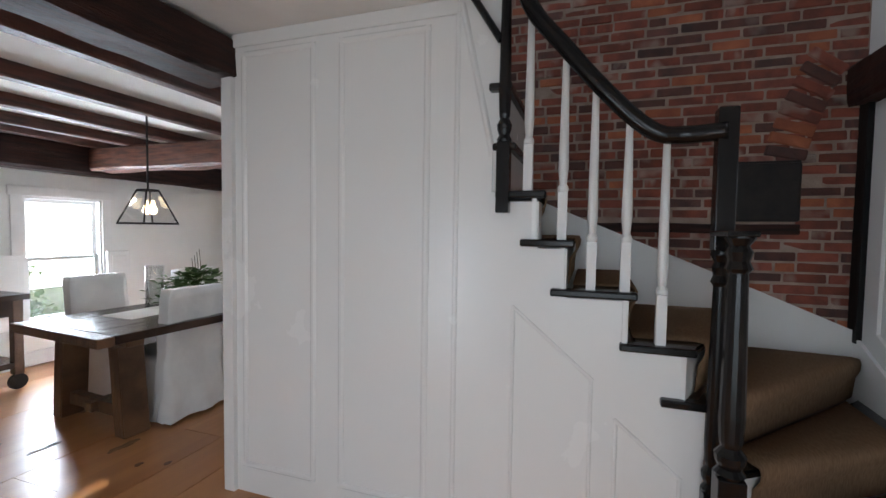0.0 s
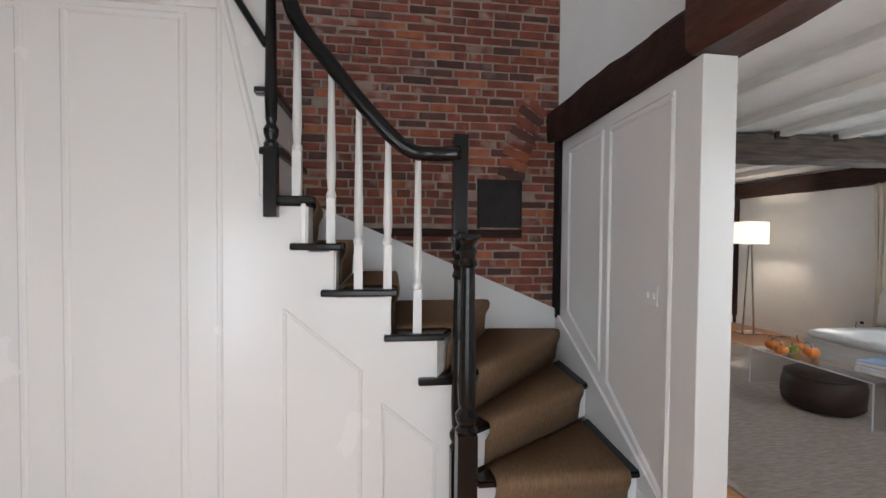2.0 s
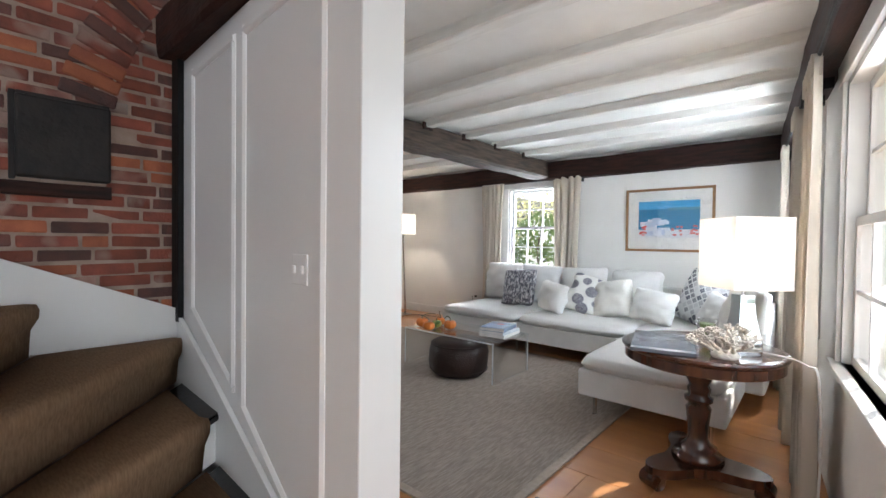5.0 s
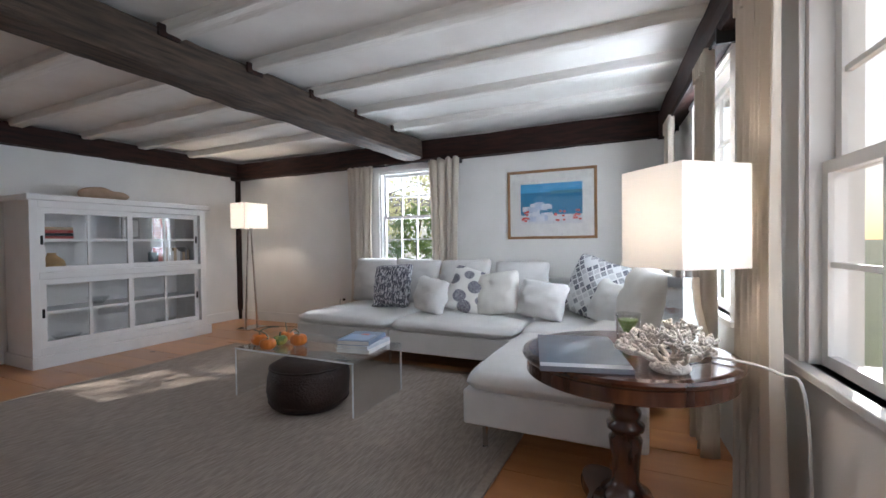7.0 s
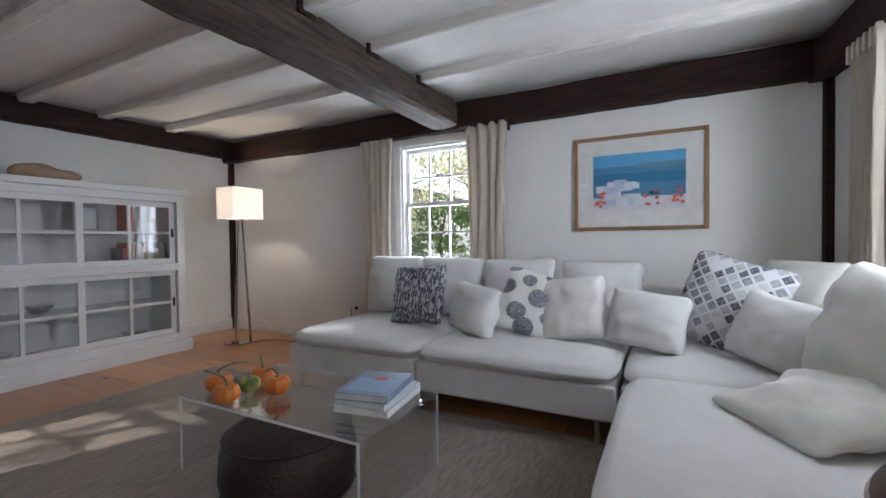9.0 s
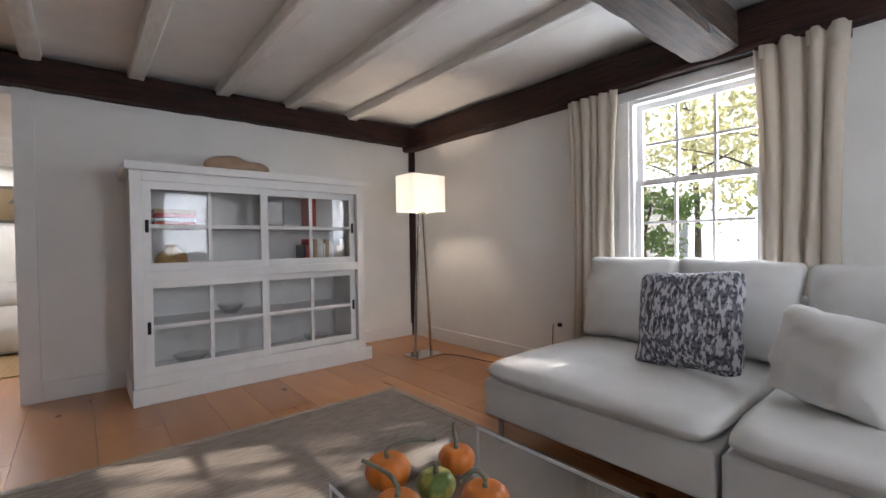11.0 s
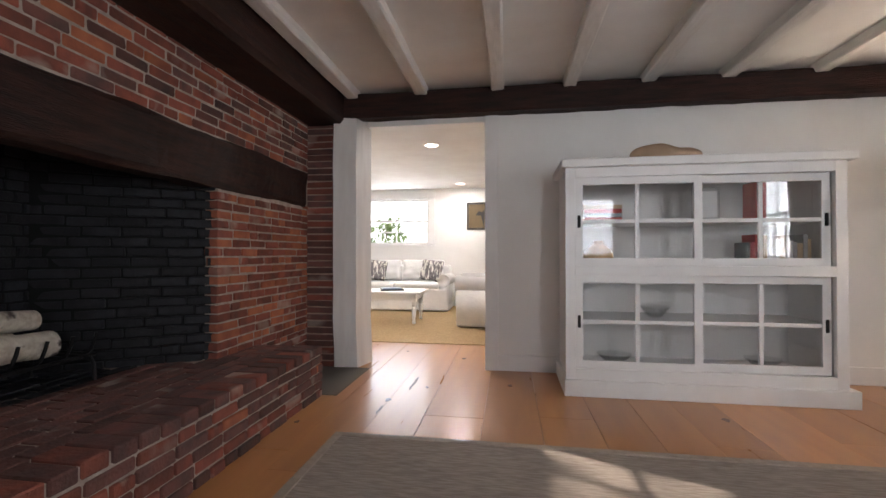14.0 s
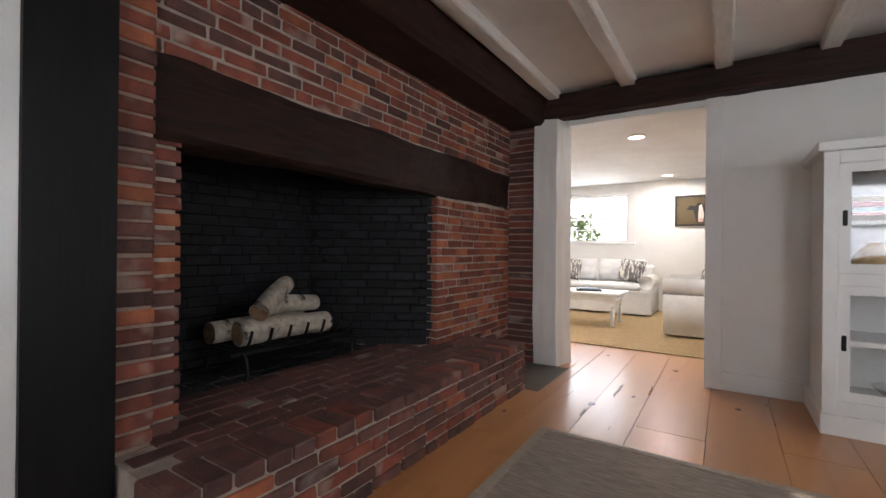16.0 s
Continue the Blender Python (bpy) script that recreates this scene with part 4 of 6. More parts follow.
for k in range(9):
    (a0, b0), (a1, b1) = NOSE[k], NOSE[k + 1]
    z = RISE * (k + 1)
    ring = [a0, b0] + ([(1.33, 2.85)] if k == 3 else []) + [b1, a1]
    # push the back of each tread under the next riser
    bm = bmesh.new()
    prism(bm, ring, z - 0.032, z)
    bmesh.ops.recalc_face_normals(bm, faces=bm.faces)
    bmesh.ops.bevel(bm, geom=list(bm.edges), offset=0.008, segments=2, affect="EDGES")
    part("tread", bm, BLACKWOOD, STAIR, "black gloss painted tread")
    d = Vector((*b0, 0)) - Vector((*a0, 0))
    nrm = Vector((-d.y, d.x, 0)).normalized() * 0.03
    ra, rb = Vector((*a0, 0)) + nrm, Vector((*b0, 0)) + nrm
    bm = bmesh.new()
    prism(bm, [(ra.x, ra.y), (rb.x, rb.y), (rb.x + nrm.x * 0.6, rb.y + nrm.y * 0.6), (ra.x + nrm.x * 0.6, ra.y + nrm.y * 0.6)], z - RISE, z - 0.032)
    bmesh.ops.recalc_face_normals(bm, faces=bm.faces)
    part("riser", bm, PANEL, STAIR, "white riser")
    # runner: over the tread, round the nose and down the riser
    t0, t1 = (0.10, 0.88) if k < 3 else (0.14, 0.90)
    if k == 3:
        t0, t1 = 0.12, 0.97
    if k == 4:
        t0, t1 = 0.10, 0.96
    fa, fb = Vector((*lerp(a0, b0, t0), 0)), Vector((*lerp(a0, b0, t1), 0))
    ga, gb = Vector((*lerp(a1, b1, t0), 0)), Vector((*lerp(a1, b1, t1), 0))
    out = -nrm.normalized()
    bm = bmesh.new()
    cols = 8
    lines = []
    for i in range(cols + 1):
        s = i / cols
        f, g = fa.lerp(fb, s), ga.lerp(gb, s)
        w = 0.004 * math.sin(i * 1.9 + k)
        prof3 = [g + Vector((0, 0, z + 0.007)), f - out * 0.03 + Vector((0, 0, z + 0.009)), f + out * 0.004 + Vector((0, 0, z + 0.007)),
                 f + out * 0.013 + Vector((0, 0, z - 0.012)), f + out * 0.010 + Vector((0, 0, z - 0.045)), f - out * (0.014 + w) + Vector((0, 0, z - 0.09)), f - out * (0.022) + Vector((0, 0, z - RISE + 0.006))]
        lines.append([bm.verts.new(p) for p in prof3])
    for p, q in zip(lines, lines[1:]):
        for j in range(6):
            bm.faces.new((p[j], p[j + 1], q[j + 1], q[j]))
    ob = part("runner", bm, RUNNER, STAIR, "brown sisal stair runner", True)
    so = ob.modifiers.new("thick", "SOLIDIFY")
    so.thickness, so.offset = 0.008, 0
for k, x in ((8, -0.40), (9, -0.42)):
    z = RISE * (k + 1) + (0.05 if k == 9 else 0)
    part("tread", B(x - 0.05, x + 0.05, 1.79, 2.4, z - 0.032, z, bevel=0.008), BLACKWOOD, STAIR)
    part("riser", B(x - 0.05, x + 0.02, 1.835, 2.4, z - RISE, z - 0.032), PANEL, STAIR)
for x0, x1, k in ((0.239, 0.44, 4), (0.083, 0.36, 5), (-0.194, 0.145, 6), (-0.325, -0.10, 7), (-0.436, -0.22, 8)):
    part("nosing", B(x0, x1, 1.795, 1.853, RISE * k - 0.031, RISE * k + 0.001, bevel=0.008), BLACKWOOD, STAIR)
# wall string
bm = bmesh.new()
pr = [(1.335, 0.72), (1.335, 0.955), (0.95, 1.12), (0.07, 1.49), (-0.53, 1.745), (-1.2, 2.05), (-1.2, 1.5), (0.0, 1.0)]
lo = [bm.verts.new((x, 2.825, z)) for x, z in pr]
hi = [bm.verts.new((x, 2.865, z)) for x, z in pr]
bm.faces.new(lo), bm.faces.new(hi[::-1])
for i in range(8):
    bm.faces.new((lo[i], lo[(i + 1) % 8], hi[(i + 1) % 8], hi[i]))
bmesh.ops.recalc_face_normals(bm, faces=bm.faces)
part("wall_string", bm, PANEL, STAIR, "white sloping wall string")
bm = bmesh.new()
pr2 = [(1.36, 0.0), (2.86, 0.0), (2.86, 0.95), (2.3, 0.72), (1.36, 0.30)]
vs0 = [bm.verts.new(on_partition(y, z, 0.004)) for y, z in pr2]
vs1 = [bm.verts.new(on_partition(y, z, 0.022)) for y, z in pr2]
bm.faces.new(vs0), bm.faces.new(vs1[::-1])
for i in range(5):
    bm.faces.new((vs0[i], vs0[(i + 1) % 5], vs1[(i + 1) % 5], vs1[i]))
bmesh.ops.recalc_face_normals(bm, faces=bm.faces)
part("wall_string", bm, PANEL, STAIR, "white wall string along the partition")

RAIL = thing("stair_railing", Matrix(), "black gloss handrail with turned newels and white balusters", "railing")
bm = bmesh.new()
pts = spline([(0.42, 1.76, 1.845), (0.30, 1.80, 1.845), (0.20, 1.80, 1.855), (0.10, 1.80, 1.93), (-0.04, 1.80, 2.08), (-0.15, 1.80, 2.215), (-0.27, 1.80, 2.36), (-0.322, 1.80, 2.47), (-0.345, 1.80, 2.62), (-0.36, 1.80, 2.9)])
tube(bm, pts, 0.031, 12, flat=1.1)
part("handrail", bm, BLACKWOOD, RAIL, "", True)
for x, z0, z1 in ((0.235, 1.0275, 1.84), (0.098, 1.233, 1.91), (-0.033, 1.233, 2.06), (-0.154, 1.4385, 2.20), (-0.301, 1.644, 2.42)):
    bm = bmesh.new()
    q = 0.019
    box(bm, x - q, x + q, 1.845 - q, 1.845 + q, z0, z0 + 0.20)
    lathe(bm, [(0.019, z0 + 0.2), (0.0225, z0 + 0.205), (0.0225, z0 + 0.22), (0.015, z0 + 0.235), (0.021, z0 + 0.30), (0.013, z1 + 0.005)], 12, x, 1.845)
    part("baluster", bm, TRIM, RAIL, "white turned baluster")


def newel(x, y, z0, z1, r, base, block):
    bm = bmesh.new()
    box(bm, x - r, x + r, y - r, y + r, z0, z0 + base, 0.004)
    a, h = z0 + base, z1 - block - z0 - base
    lathe(bm, [(r, a), (r * 1.15, a + .012), (r * .8, a + .03), (r * 1.1, a + .055), (r * 1.15, a + .075), (r * .7, a + .10), (r * .85, a + .12), (r * .95, a + .2), (r * .72, a + h - .16), (r * .7, a + h - .13), (r * 1.0, a + h - .115), (r * .75, a + h - .09), (r * .95, a + h - .06), (r * .7, a + h - .04), (r * 1.1, a + h - .015), (r * 1.05, a + h)], 16, x, y)
    if block:
        box(bm, x - r, x + r, y - r, y + r, z1 - block, z1, 0.005)
    return part("newel_post", bm, BLACKWOOD, RAIL, "black turned newel post")


newel(0.425, 1.605, 0.0, 1.475, 0.042, 0.66, 0.0)
newel(0.42, 1.785, 0.0, 1.93, 0.033, 0.50, 0.52)
newel(-0.40, 1.80, 1.55, 3.0, 0.028, 0.30, 0.3)
bm = bmesh.new()
box(bm, 0.38, 0.47, 1.56, 1.79, 1.465, 1.485, 0.004)
part("newel_cap", bm, BLACKWOOD, RAIL)
bm = bmesh.new()
tube(bm, [(-0.62, 1.80, 2.60), (-0.42, 1.80, 2.28)], 0.016, 8)
part("apron_moulding", bm, BLACKWOOD, RAIL)

# ---- stairwell chimney brick ----
CHIM = solid("wall_chimney_stair", B(-1.95, 1.36, 2.880, 3.05, 0.0, 5.0), OLDMORTAR, "old red brick chimney wall behind the stair", "wall")
def keep_stair(u, v):
    x, z = -1.15 + u, 0.78 + v
    if 0.745 < x < 1.06 and 1.535 < z < 1.885:
        return False
    if x < 1.06 and 1.47 < z < 1.54:
        return False
    return z > 0.9 + max(0, (1.2 - x)) * 0.36
lay_bricks(CHIM, pose(1.33, 2.875, 0.78, 0, 0, 180), 2.48, 2.42, lambda u, v: keep_stair(2.48 - u, v), rnd=random.Random(21), every=4, mix=(0.72, 0.2, 0.08))


# ---- fireplace ----
FP = thing("fireplace", Matrix(), "huge open brick fireplace with timber lintel and raised hearth", "fireplace")
# mortar cores around the firebox
for q in ((0.95, 1.255, 5.505, 6.98, 0, 2.5), (0.95, 1.255, 3.5, 3.70, 0, 2.5), (0.95, 1.255, 3.70, 5.505, 1.5, 2.5), (0.2, 0.95, 3.4, 6.98, 1.85, 2.5)):
    part("core", B(*q), MORTAR, FP)
part("firebox_back", B(0.30, 0.43, 3.6, 5.2, 0.30, 1.85), SOOTM, FP, "soot-blackened back of the firebox")
for ring in ([(1.2, 5.53), (0.95, 5.75), (0.30, 5.40), (0.43, 5.02)], [(1.0, 3.56), (1.0, 3.68), (0.43, 3.90), (0.30, 3.75)]):
    bm = bmesh.new()
    prism(bm, ring, 0.3, 1.85)
    part("firebox_side", bm, SOOTM, FP, "soot-blackened side of the firebox")
part("firebox_throat", B(0.2, 1.0, 3.5, 5.7, 1.80, 1.85), SOOTM, FP)
HX, HY, HZ = 1.755, 5.96, 0.362      # front, end and top of the raised hearth
def fp_face(y0, y1, z0, z1, seed, keep=None, x=1.262, mats=None, every=5):
    lay_bricks(FP, pose(x, y1, z0, 0, 0, -90), y1 - y0, z1 - z0, keep, rnd=random.Random(seed), mats=mats, every=every)
fp_face(3.55, 6.80, 1.775, 2.24, 31, lambda u, v: True)
fp_face(5.49, 6.80, 0.345, 1.46, 32, lambda u, v: not (6.80 - u < 6.66 and v > 1.10), mats=(BRICK, BRICKOR, BRICKOR))
fp_face(3.545, 3.72, 0.345, 1.46, 33)
fp_face(5.965, 6.80, 0.0, 0.34, 43)
# proud pier at the doorway side and the pier at the black post
lay_bricks(FP, pose(1.515, 6.72, 0, 0, 0, -180), 0.255, 2.2, rnd=random.Random(34), mats=(BRICKDK, BRICK, BRICKDK))
bm = bmesh.new()
box(bm, 1.22, 1.507, 6.73, 6.98, 0, 2.2)
part("pier_core", bm, OLDMORTAR, FP)
fp_face(3.465, 3.60, 0.0, 2.22, 36, x=1.33)
bm = bmesh.new()
box(bm, 1.0, 1.322, 3.46, 3.592, 0, 2.22)
part("pier_core", bm, OLDMORTAR, FP)
# splayed sooty side
lay_bricks(FP, pose(1.235, 5.505, 0.345, 0, 0, 211), 0.93, 1.4, rnd=random.Random(37), mats=(SOOT, SOOT, SOOT))
lay_bricks(FP, pose(0.44, 5.10, 0.345, 0, 0, -90), 1.25, 1.4, rnd=random.Random(38), mats=(SOOT, SOOT, SOOT))
# lintel
ob = part("lintel", rough_beam(1.08, 1.285, 3.60, 6.66, 1.45, 1.77, "y", 0.022, 50, 44), OLDWOOD, FP, "dark oak lintel beam")
# hearth: core, front courses, rowlock rim, floor
part("hearth_core", B(0.25, HX - 0.012, 3.47, HY - 0.012, 0.0, HZ - 0.08), MORTAR, FP)
part("hearth_bed", B(0.25, HX - 0.008, 3.47, HY - 0.012, HZ - 0.08, HZ - 0.013), MORTAR, FP)
lay_bricks(FP, pose(HX, HY, 0.0, 0, 0, -90), HY - 3.45, HZ - 0.066, rnd=random.Random(41), every=3, mix=(0.45, 0.52, 0.03))
lay_bricks(FP, pose(HX, HY, 0.0, 0, 0, 180) @ pose(0, 0, 0, 0, 0, 180) @ pose(-0.48, 0, 0), 0.48, HZ - 0.066, rnd=random.Random(42))
rnd = random.Random(44)
y = 3.45
while y < HY - 0.05:
    w = min(rnd.uniform(0.088, 0.100), HY - y)
    bm = bmesh.new()
    box(bm, HX - 0.198 + rnd.uniform(-.004, .004), HX + 0.006 + rnd.uniform(-.005, .005), y, y + w, HZ - 0.058, HZ + rnd.uniform(-.004, .003))
    bmesh.ops.bevel(bm, geom=list(bm.edges), offset=0.006, segments=1, affect="EDGES")
    part("brick", bm, BRICKDK if rnd.random() < 0.7 else BRICK, FP)
    y += w + 0.011
for row in range(12):
    xx = 0.45 + row * 0.0925
    yy = 3.49 - (0.09 if row % 2 else 0)
    while yy < HY - 0.04:
        y1 = min(yy + 0.19, HY - 0.014)
        if yy > 3.45 and (xx > 1.15 or 3.66 + 0.39 * (1.0 - xx) < yy < 5.0 + 0.55 * (xx - 0.45)):
            bm = bmesh.new()
            box(bm, xx, xx + 0.085, yy, y1, HZ - 0.04, HZ - 0.006 + rnd.uniform(-.003, .003))
            bmesh.ops.bevel(bm, geom=list(bm.edges), offset=0.005, segments=1, affect="EDGES")
            part("brick", bm, BRICKDK if xx > 0.9 else SOOT, FP)
        yy += 0.199
# slate strip beside the hearth
solid("hearth_stone", B(1.27, 1.86, 5.97, 6.72, -0.01, 0.006, bevel=0.003), plain("grey_slate", (0.10, 0.085, 0.07), 0.7), "worn dark slate beside the hearth", "floor")
# black post and white wall end at the fireplace
solid("corner_post", rough_beam(1.20, 1.40, 3.235, 3.46, 0, 2.22, "y", 0.004, 61, 6), BLACKPOST, "black stained timber post", "post")

# grate with birch logs
G = thing("fire_grate", pose(0.72, 4.58, 0.354), "black wrought-iron fire grate", "grate")
for y in (-0.36, 0.40):
    bm = bmesh.new()
    tube(bm, spline([(0.20, y, 0.0), (0.19, y, 0.10), (0.12, y, 0.125), (-0.14, y, 0.125), (-0.19, y, 0.10), (-0.20, y, 0.0)]), 0.010, 8)
    part("leg", bm, IRON, G)
for x in (-0.13, 0.14):
    bm = bmesh.new()
    tube(bm, [(x, -0.42, 0.127), (x, 0.46, 0.127)], 0.010, 8)
    part("rail", bm, IRON, G)
for i in range(7):
    bm = bmesh.new()
    yy = -0.34 + 0.125 * i
    tube(bm, spline([(-0.15, yy, 0.14), (0.0, yy, 0.142), (0.14, yy, 0.145), (0.17, yy + 0.01, 0.19), (0.18, yy + 0.02, 0.25)]), 0.009, 6)
    part("bar", bm, IRON, G)


def log(p, q, r, seed):
    bm = bmesh.new()
    p, q = Vector(p), Vector(q)
    mid = (p + q) / 2 + Vector((0.01, 0, 0.012))
    tube(bm, spline([p, mid, q], 8), r, 18, r * 0.92)
    for v in bm.verts:
        v.co += 0.006 * Vector((noise.noise(v.co * 9 + Vector((seed, 0, 0))), 0, noise.noise(v.co * 9 + Vector((0, seed, 0)))))
    root = part("birch_log", bm, BIRCH, None, "", True)
    tagged(root, "white birch log with dark bark marks on the grate", "log", "logs on the grate")
    for c, d, rr in ((p, (p - q).normalized(), r), (q, (q - p).normalized(), r * 0.92)):
        bm = bmesh.new()
        tube(bm, [c - d * 0.004, c + d * 0.003], rr * 0.93, 16)
        part("cut_end", bm, ENDGRAIN, root, "brown sawn end")


log((0.78, 4.25, 0.575), (0.82, 4.84, 0.575), 0.070, 1)
log((0.66, 4.16, 0.58), (0.64, 4.78, 0.58), 0.062, 2)
log((0.70, 4.45, 0.695), (0.68, 4.86, 0.685), 0.058, 3)
log((0.84, 4.34, 0.69), (0.62, 4.68, 0.82), 0.058, 4)

# iron soot door and timber strip in the chimney wall
D = thing("iron_door", pose(0.905, 2.868, 1.71), "dark iron clean-out door set in brick", "door")
bm = B(-0.155, 0.155, -0.02, 0.03, -0.165, 0.165, bevel=0.012)
part("plate", bm, RUSTY, D)
bm = bmesh.new()
box(bm, -0.17, -0.150, -0.012, 0.02, -0.175, 0.175, 0.004)
box(bm, -0.15, 0.15, -0.012, 0.02, 0.16, 0.176, 0.004)
part("door_frame", bm, RUSTY, D)
solid("beam", rough_beam(-0.4, 1.06, 2.85, 2.93, 1.475, 1.53, "x", 0.006, 71, 20), OLDWOODX, "thin dark timber strip in the brickwork", "beam")
# arched brick rib beside the iron door
RIB = thing("brick_arch", pose(0, 0, 0), "curved brick rib at the chimney corner", "arch", "", "structure")
rnd = random.Random(81)
for i in range(8):
    t = i / 7
    x, z = 0.985 + 0.17 * t ** 1.3, 1.93 + 0.49 * t
    for j in range(1):
        bm = bmesh.new()
        box(bm, -0.10, 0.10, -0.03, 0.03, -0.029, 0.029)
        bmesh.ops.bevel(bm, geom=list(bm.edges), offset=0.006, segments=1, affect="EDGES")
        o = part("brick", bm, (BRICKOR if i in (1, 2) else BRICK if rnd.random() < .5 else BRICKDK), RIB)
        o.matrix_basis = pose(x, 2.893, z, 0, 12 + 26 * t, 0)
bm = bmesh.new()
box(bm, 1.305, 1.34, 2.79, 2.88, 0.9, 2.2, 0.004)
solid("corner_post", bm, BLACKPOST, "black timber strip at the chimney corner", "post")


# ---- living room things ----
def rug():
    t = thing("area_rug", pose(0, 0, 0), "flat-woven taupe wool area rug on the boards", "rug")
    bm = bmesh.new()
    n, m_ = 40, 50
    g = [[bm.verts.new((2.16 + 2.85 * i / n, 1.60 + 3.70 * j / m_, 0.012 + 0.0025 * noise.noise((i * 0.4, j * 0.4, 2)))) for i in range(n + 1)] for j in range(m_ + 1)]
    for j in range(m_):
        for i in range(n):
            bm.faces.new((g[j][i], g[j][i + 1], g[j + 1][i + 1], g[j + 1][i]))
    part("rug_field", bm, RUG, t)
    for q in ((2.12, 2.17, 1.56, 5.34), (5.0, 5.05, 1.56, 5.34), (2.17, 5.0, 1.56, 1.61), (2.17, 5.0, 5.29, 5.34)):
        part("binding", B(*q, 0.001, 0.016, bevel=0.004), RUGEDGE, t, "woven rug border")


rug()


def sofa():
    t = thing("sectional_sofa", Matrix(), "white linen L-shaped sectional sofa with a chaise on metal legs", "sofa")
    secs = ((4.91, 6.12, 3.11, 4.25), (4.91, 6.12, 1.86, 3.10), (4.93, 6.12, 0.86, 1.85), (3.68, 4.92, 0.86, 1.82))
    for i, (x0, x1, y0, y1) in enumerate(secs):
        part("base", B(x0 + 0.015, x1, y0 + 0.004, y1 - 0.004, 0.165, 0.362, bevel=0.018, seg=3), LINEN, t)
        part("seat_cushion", slab_cushion(x0 - 0.015, x1 - 0.02, y0 + 0.003, y1 - 0.003, 0.364, 0.462, 0.05, 0.026, i * 3.7), LINEN, t, "", True)
    part("backrest", B(6.02, 6.17, 0.86, 4.18, 0.16, 0.80, bevel=0.03, seg=3), LINEN, t)
    part("backrest", B(4.60, 6.02, 0.74, 0.88, 0.16, 0.78, bevel=0.03, seg=3), LINEN, t)
    for x, y in ((3.80, 1.72), (3.78, 0.96), (4.99, 4.18), (6.0, 4.15), (4.99, 3.12), (4.99, 1.97), (5.95, 0.95)):
        bm = bmesh.new()
        lathe(bm, [(0.016, 0.012), (0.016, 0.17)], 12, x, y)
        lathe(bm, [(0.020, 0.0), (0.024, 0.004), (0.020, 0.014)], 12, x, y)
        part("leg", bm, CHROME, t, "chrome leg")


sofa()


def cushion(x, y, z, w, h, d, material, label, turn, lean, tilt=0, seed=0, flat=False):
    """A loose cushion leaning back; turn: the way its front faces, in degrees about z."""
    ob = part("cushion", pillow(w, h, d, seed=seed), material, None, "", True)
    ob.matrix_basis = pose(x, y, z) @ pose(0, 0, 0, 0, 0, turn) @ pose(0, 0, 0, lean, tilt, 0)
    return tagged(ob, label, "cushion", "cushions on the sofa")


WC = "plump white linen cushion on the sofa"
# back row along the window wall (front faces west: turn -90)
cushion(5.84, 3.92, 0.475, 0.60, 0.55, 0.25, LINEN, "large white linen back cushion", -90, -14, 0, 1)
cushion(5.88, 3.36, 0.475, 0.62, 0.54, 0.23, LINEN, "large white linen back cushion", -90, -12, 2, 2)
cushion(5.88, 2.72, 0.475, 0.62, 0.53, 0.23, LINEN, "large white linen back cushion", -90, -12, -2, 3)
cushion(5.88, 2.08, 0.475, 0.60, 0.52, 0.23, LINEN, "large white linen back cushion", -90, -12, 0, 4)
cushion(5.42, 3.40, 0.482, 0.50, 0.50, 0.16, P_STREAK, "indigo and white streaked square cushion", -92, -20, -4, 5)
cushion(5.29, 2.88, 0.482, 0.42, 0.36, 0.22, LINEN, "small plump white cushion on the sofa", -112, -14, 6, 6)
cushion(5.37, 2.52, 0.488, 0.47, 0.47, 0.16, P_LEAF, "white cushion with grey leaf print and fringed edge", -84, -24, 16, 7)
cushion(5.38, 2.16, 0.486, 0.45, 0.44, 0.17, CREAM, WC, -90, -22, -8, 8)
cushion(5.33, 1.77, 0.482, 0.46, 0.36, 0.18, LINEN, WC, -100, -18, 6, 9)
cushion(5.54, 1.42, 0.486, 0.58, 0.58, 0.20, P_LOZ, "large grey lozenge-patterned cushion", -120, -22, 14, 10)
cushion(5.22, 1.22, 0.486, 0.42, 0.38, 0.18, LINEN, WC, -138, -20, 10, 11)
cushion(5.60, 1.06, 0.486, 0.56, 0.55, 0.20, CREAM, WC, -150, -16, 0, 12)
cushion(5.02, 0.99, 0.486, 0.46, 0.44, 0.18, CREAM, WC, -160, -24, -6, 13)
cushion(4.72, 0.98, 0.486, 0.68, 0.55, 0.28, CREAM, "large cream back cushion on the chaise", -166, -16, 6, 14)
cushion(4.32, 1.36, 0.50, 0.50, 0.50, 0.13, CREAM, "cream cushion lying flat on the chaise", -150, -78, 0, 15)


def coffee_table():
    t = thing("coffee_table", Matrix(), "clear acrylic waterfall coffee table", "table")
    part("tabletop", B(3.80, 4.42, 2.65, 3.79, 0.372, 0.388, bevel=0.004), ACRYLIC, t)
    for y in (2.65, 3.774):
        part("side_panel", B(3.80, 4.42, y, y + 0.016, 0.014, 0.371, bevel=0.003), ACRYLIC, t)
    for x in (3.7975, 4.4195):
        part("edge", B(x, x + 0.003, 2.65, 3.79, 0.374, 0.386), ACEDGE, t, "bright polished acrylic edge")
        for y in (2.652, 3.776):
            part("edge", B(x, x + 0.003, y, y + 0.012, 0.014, 0.371), ACEDGE, t, "bright polished acrylic edge")
    for o in t.children:
        o.visible_shadow = False


coffee_table()


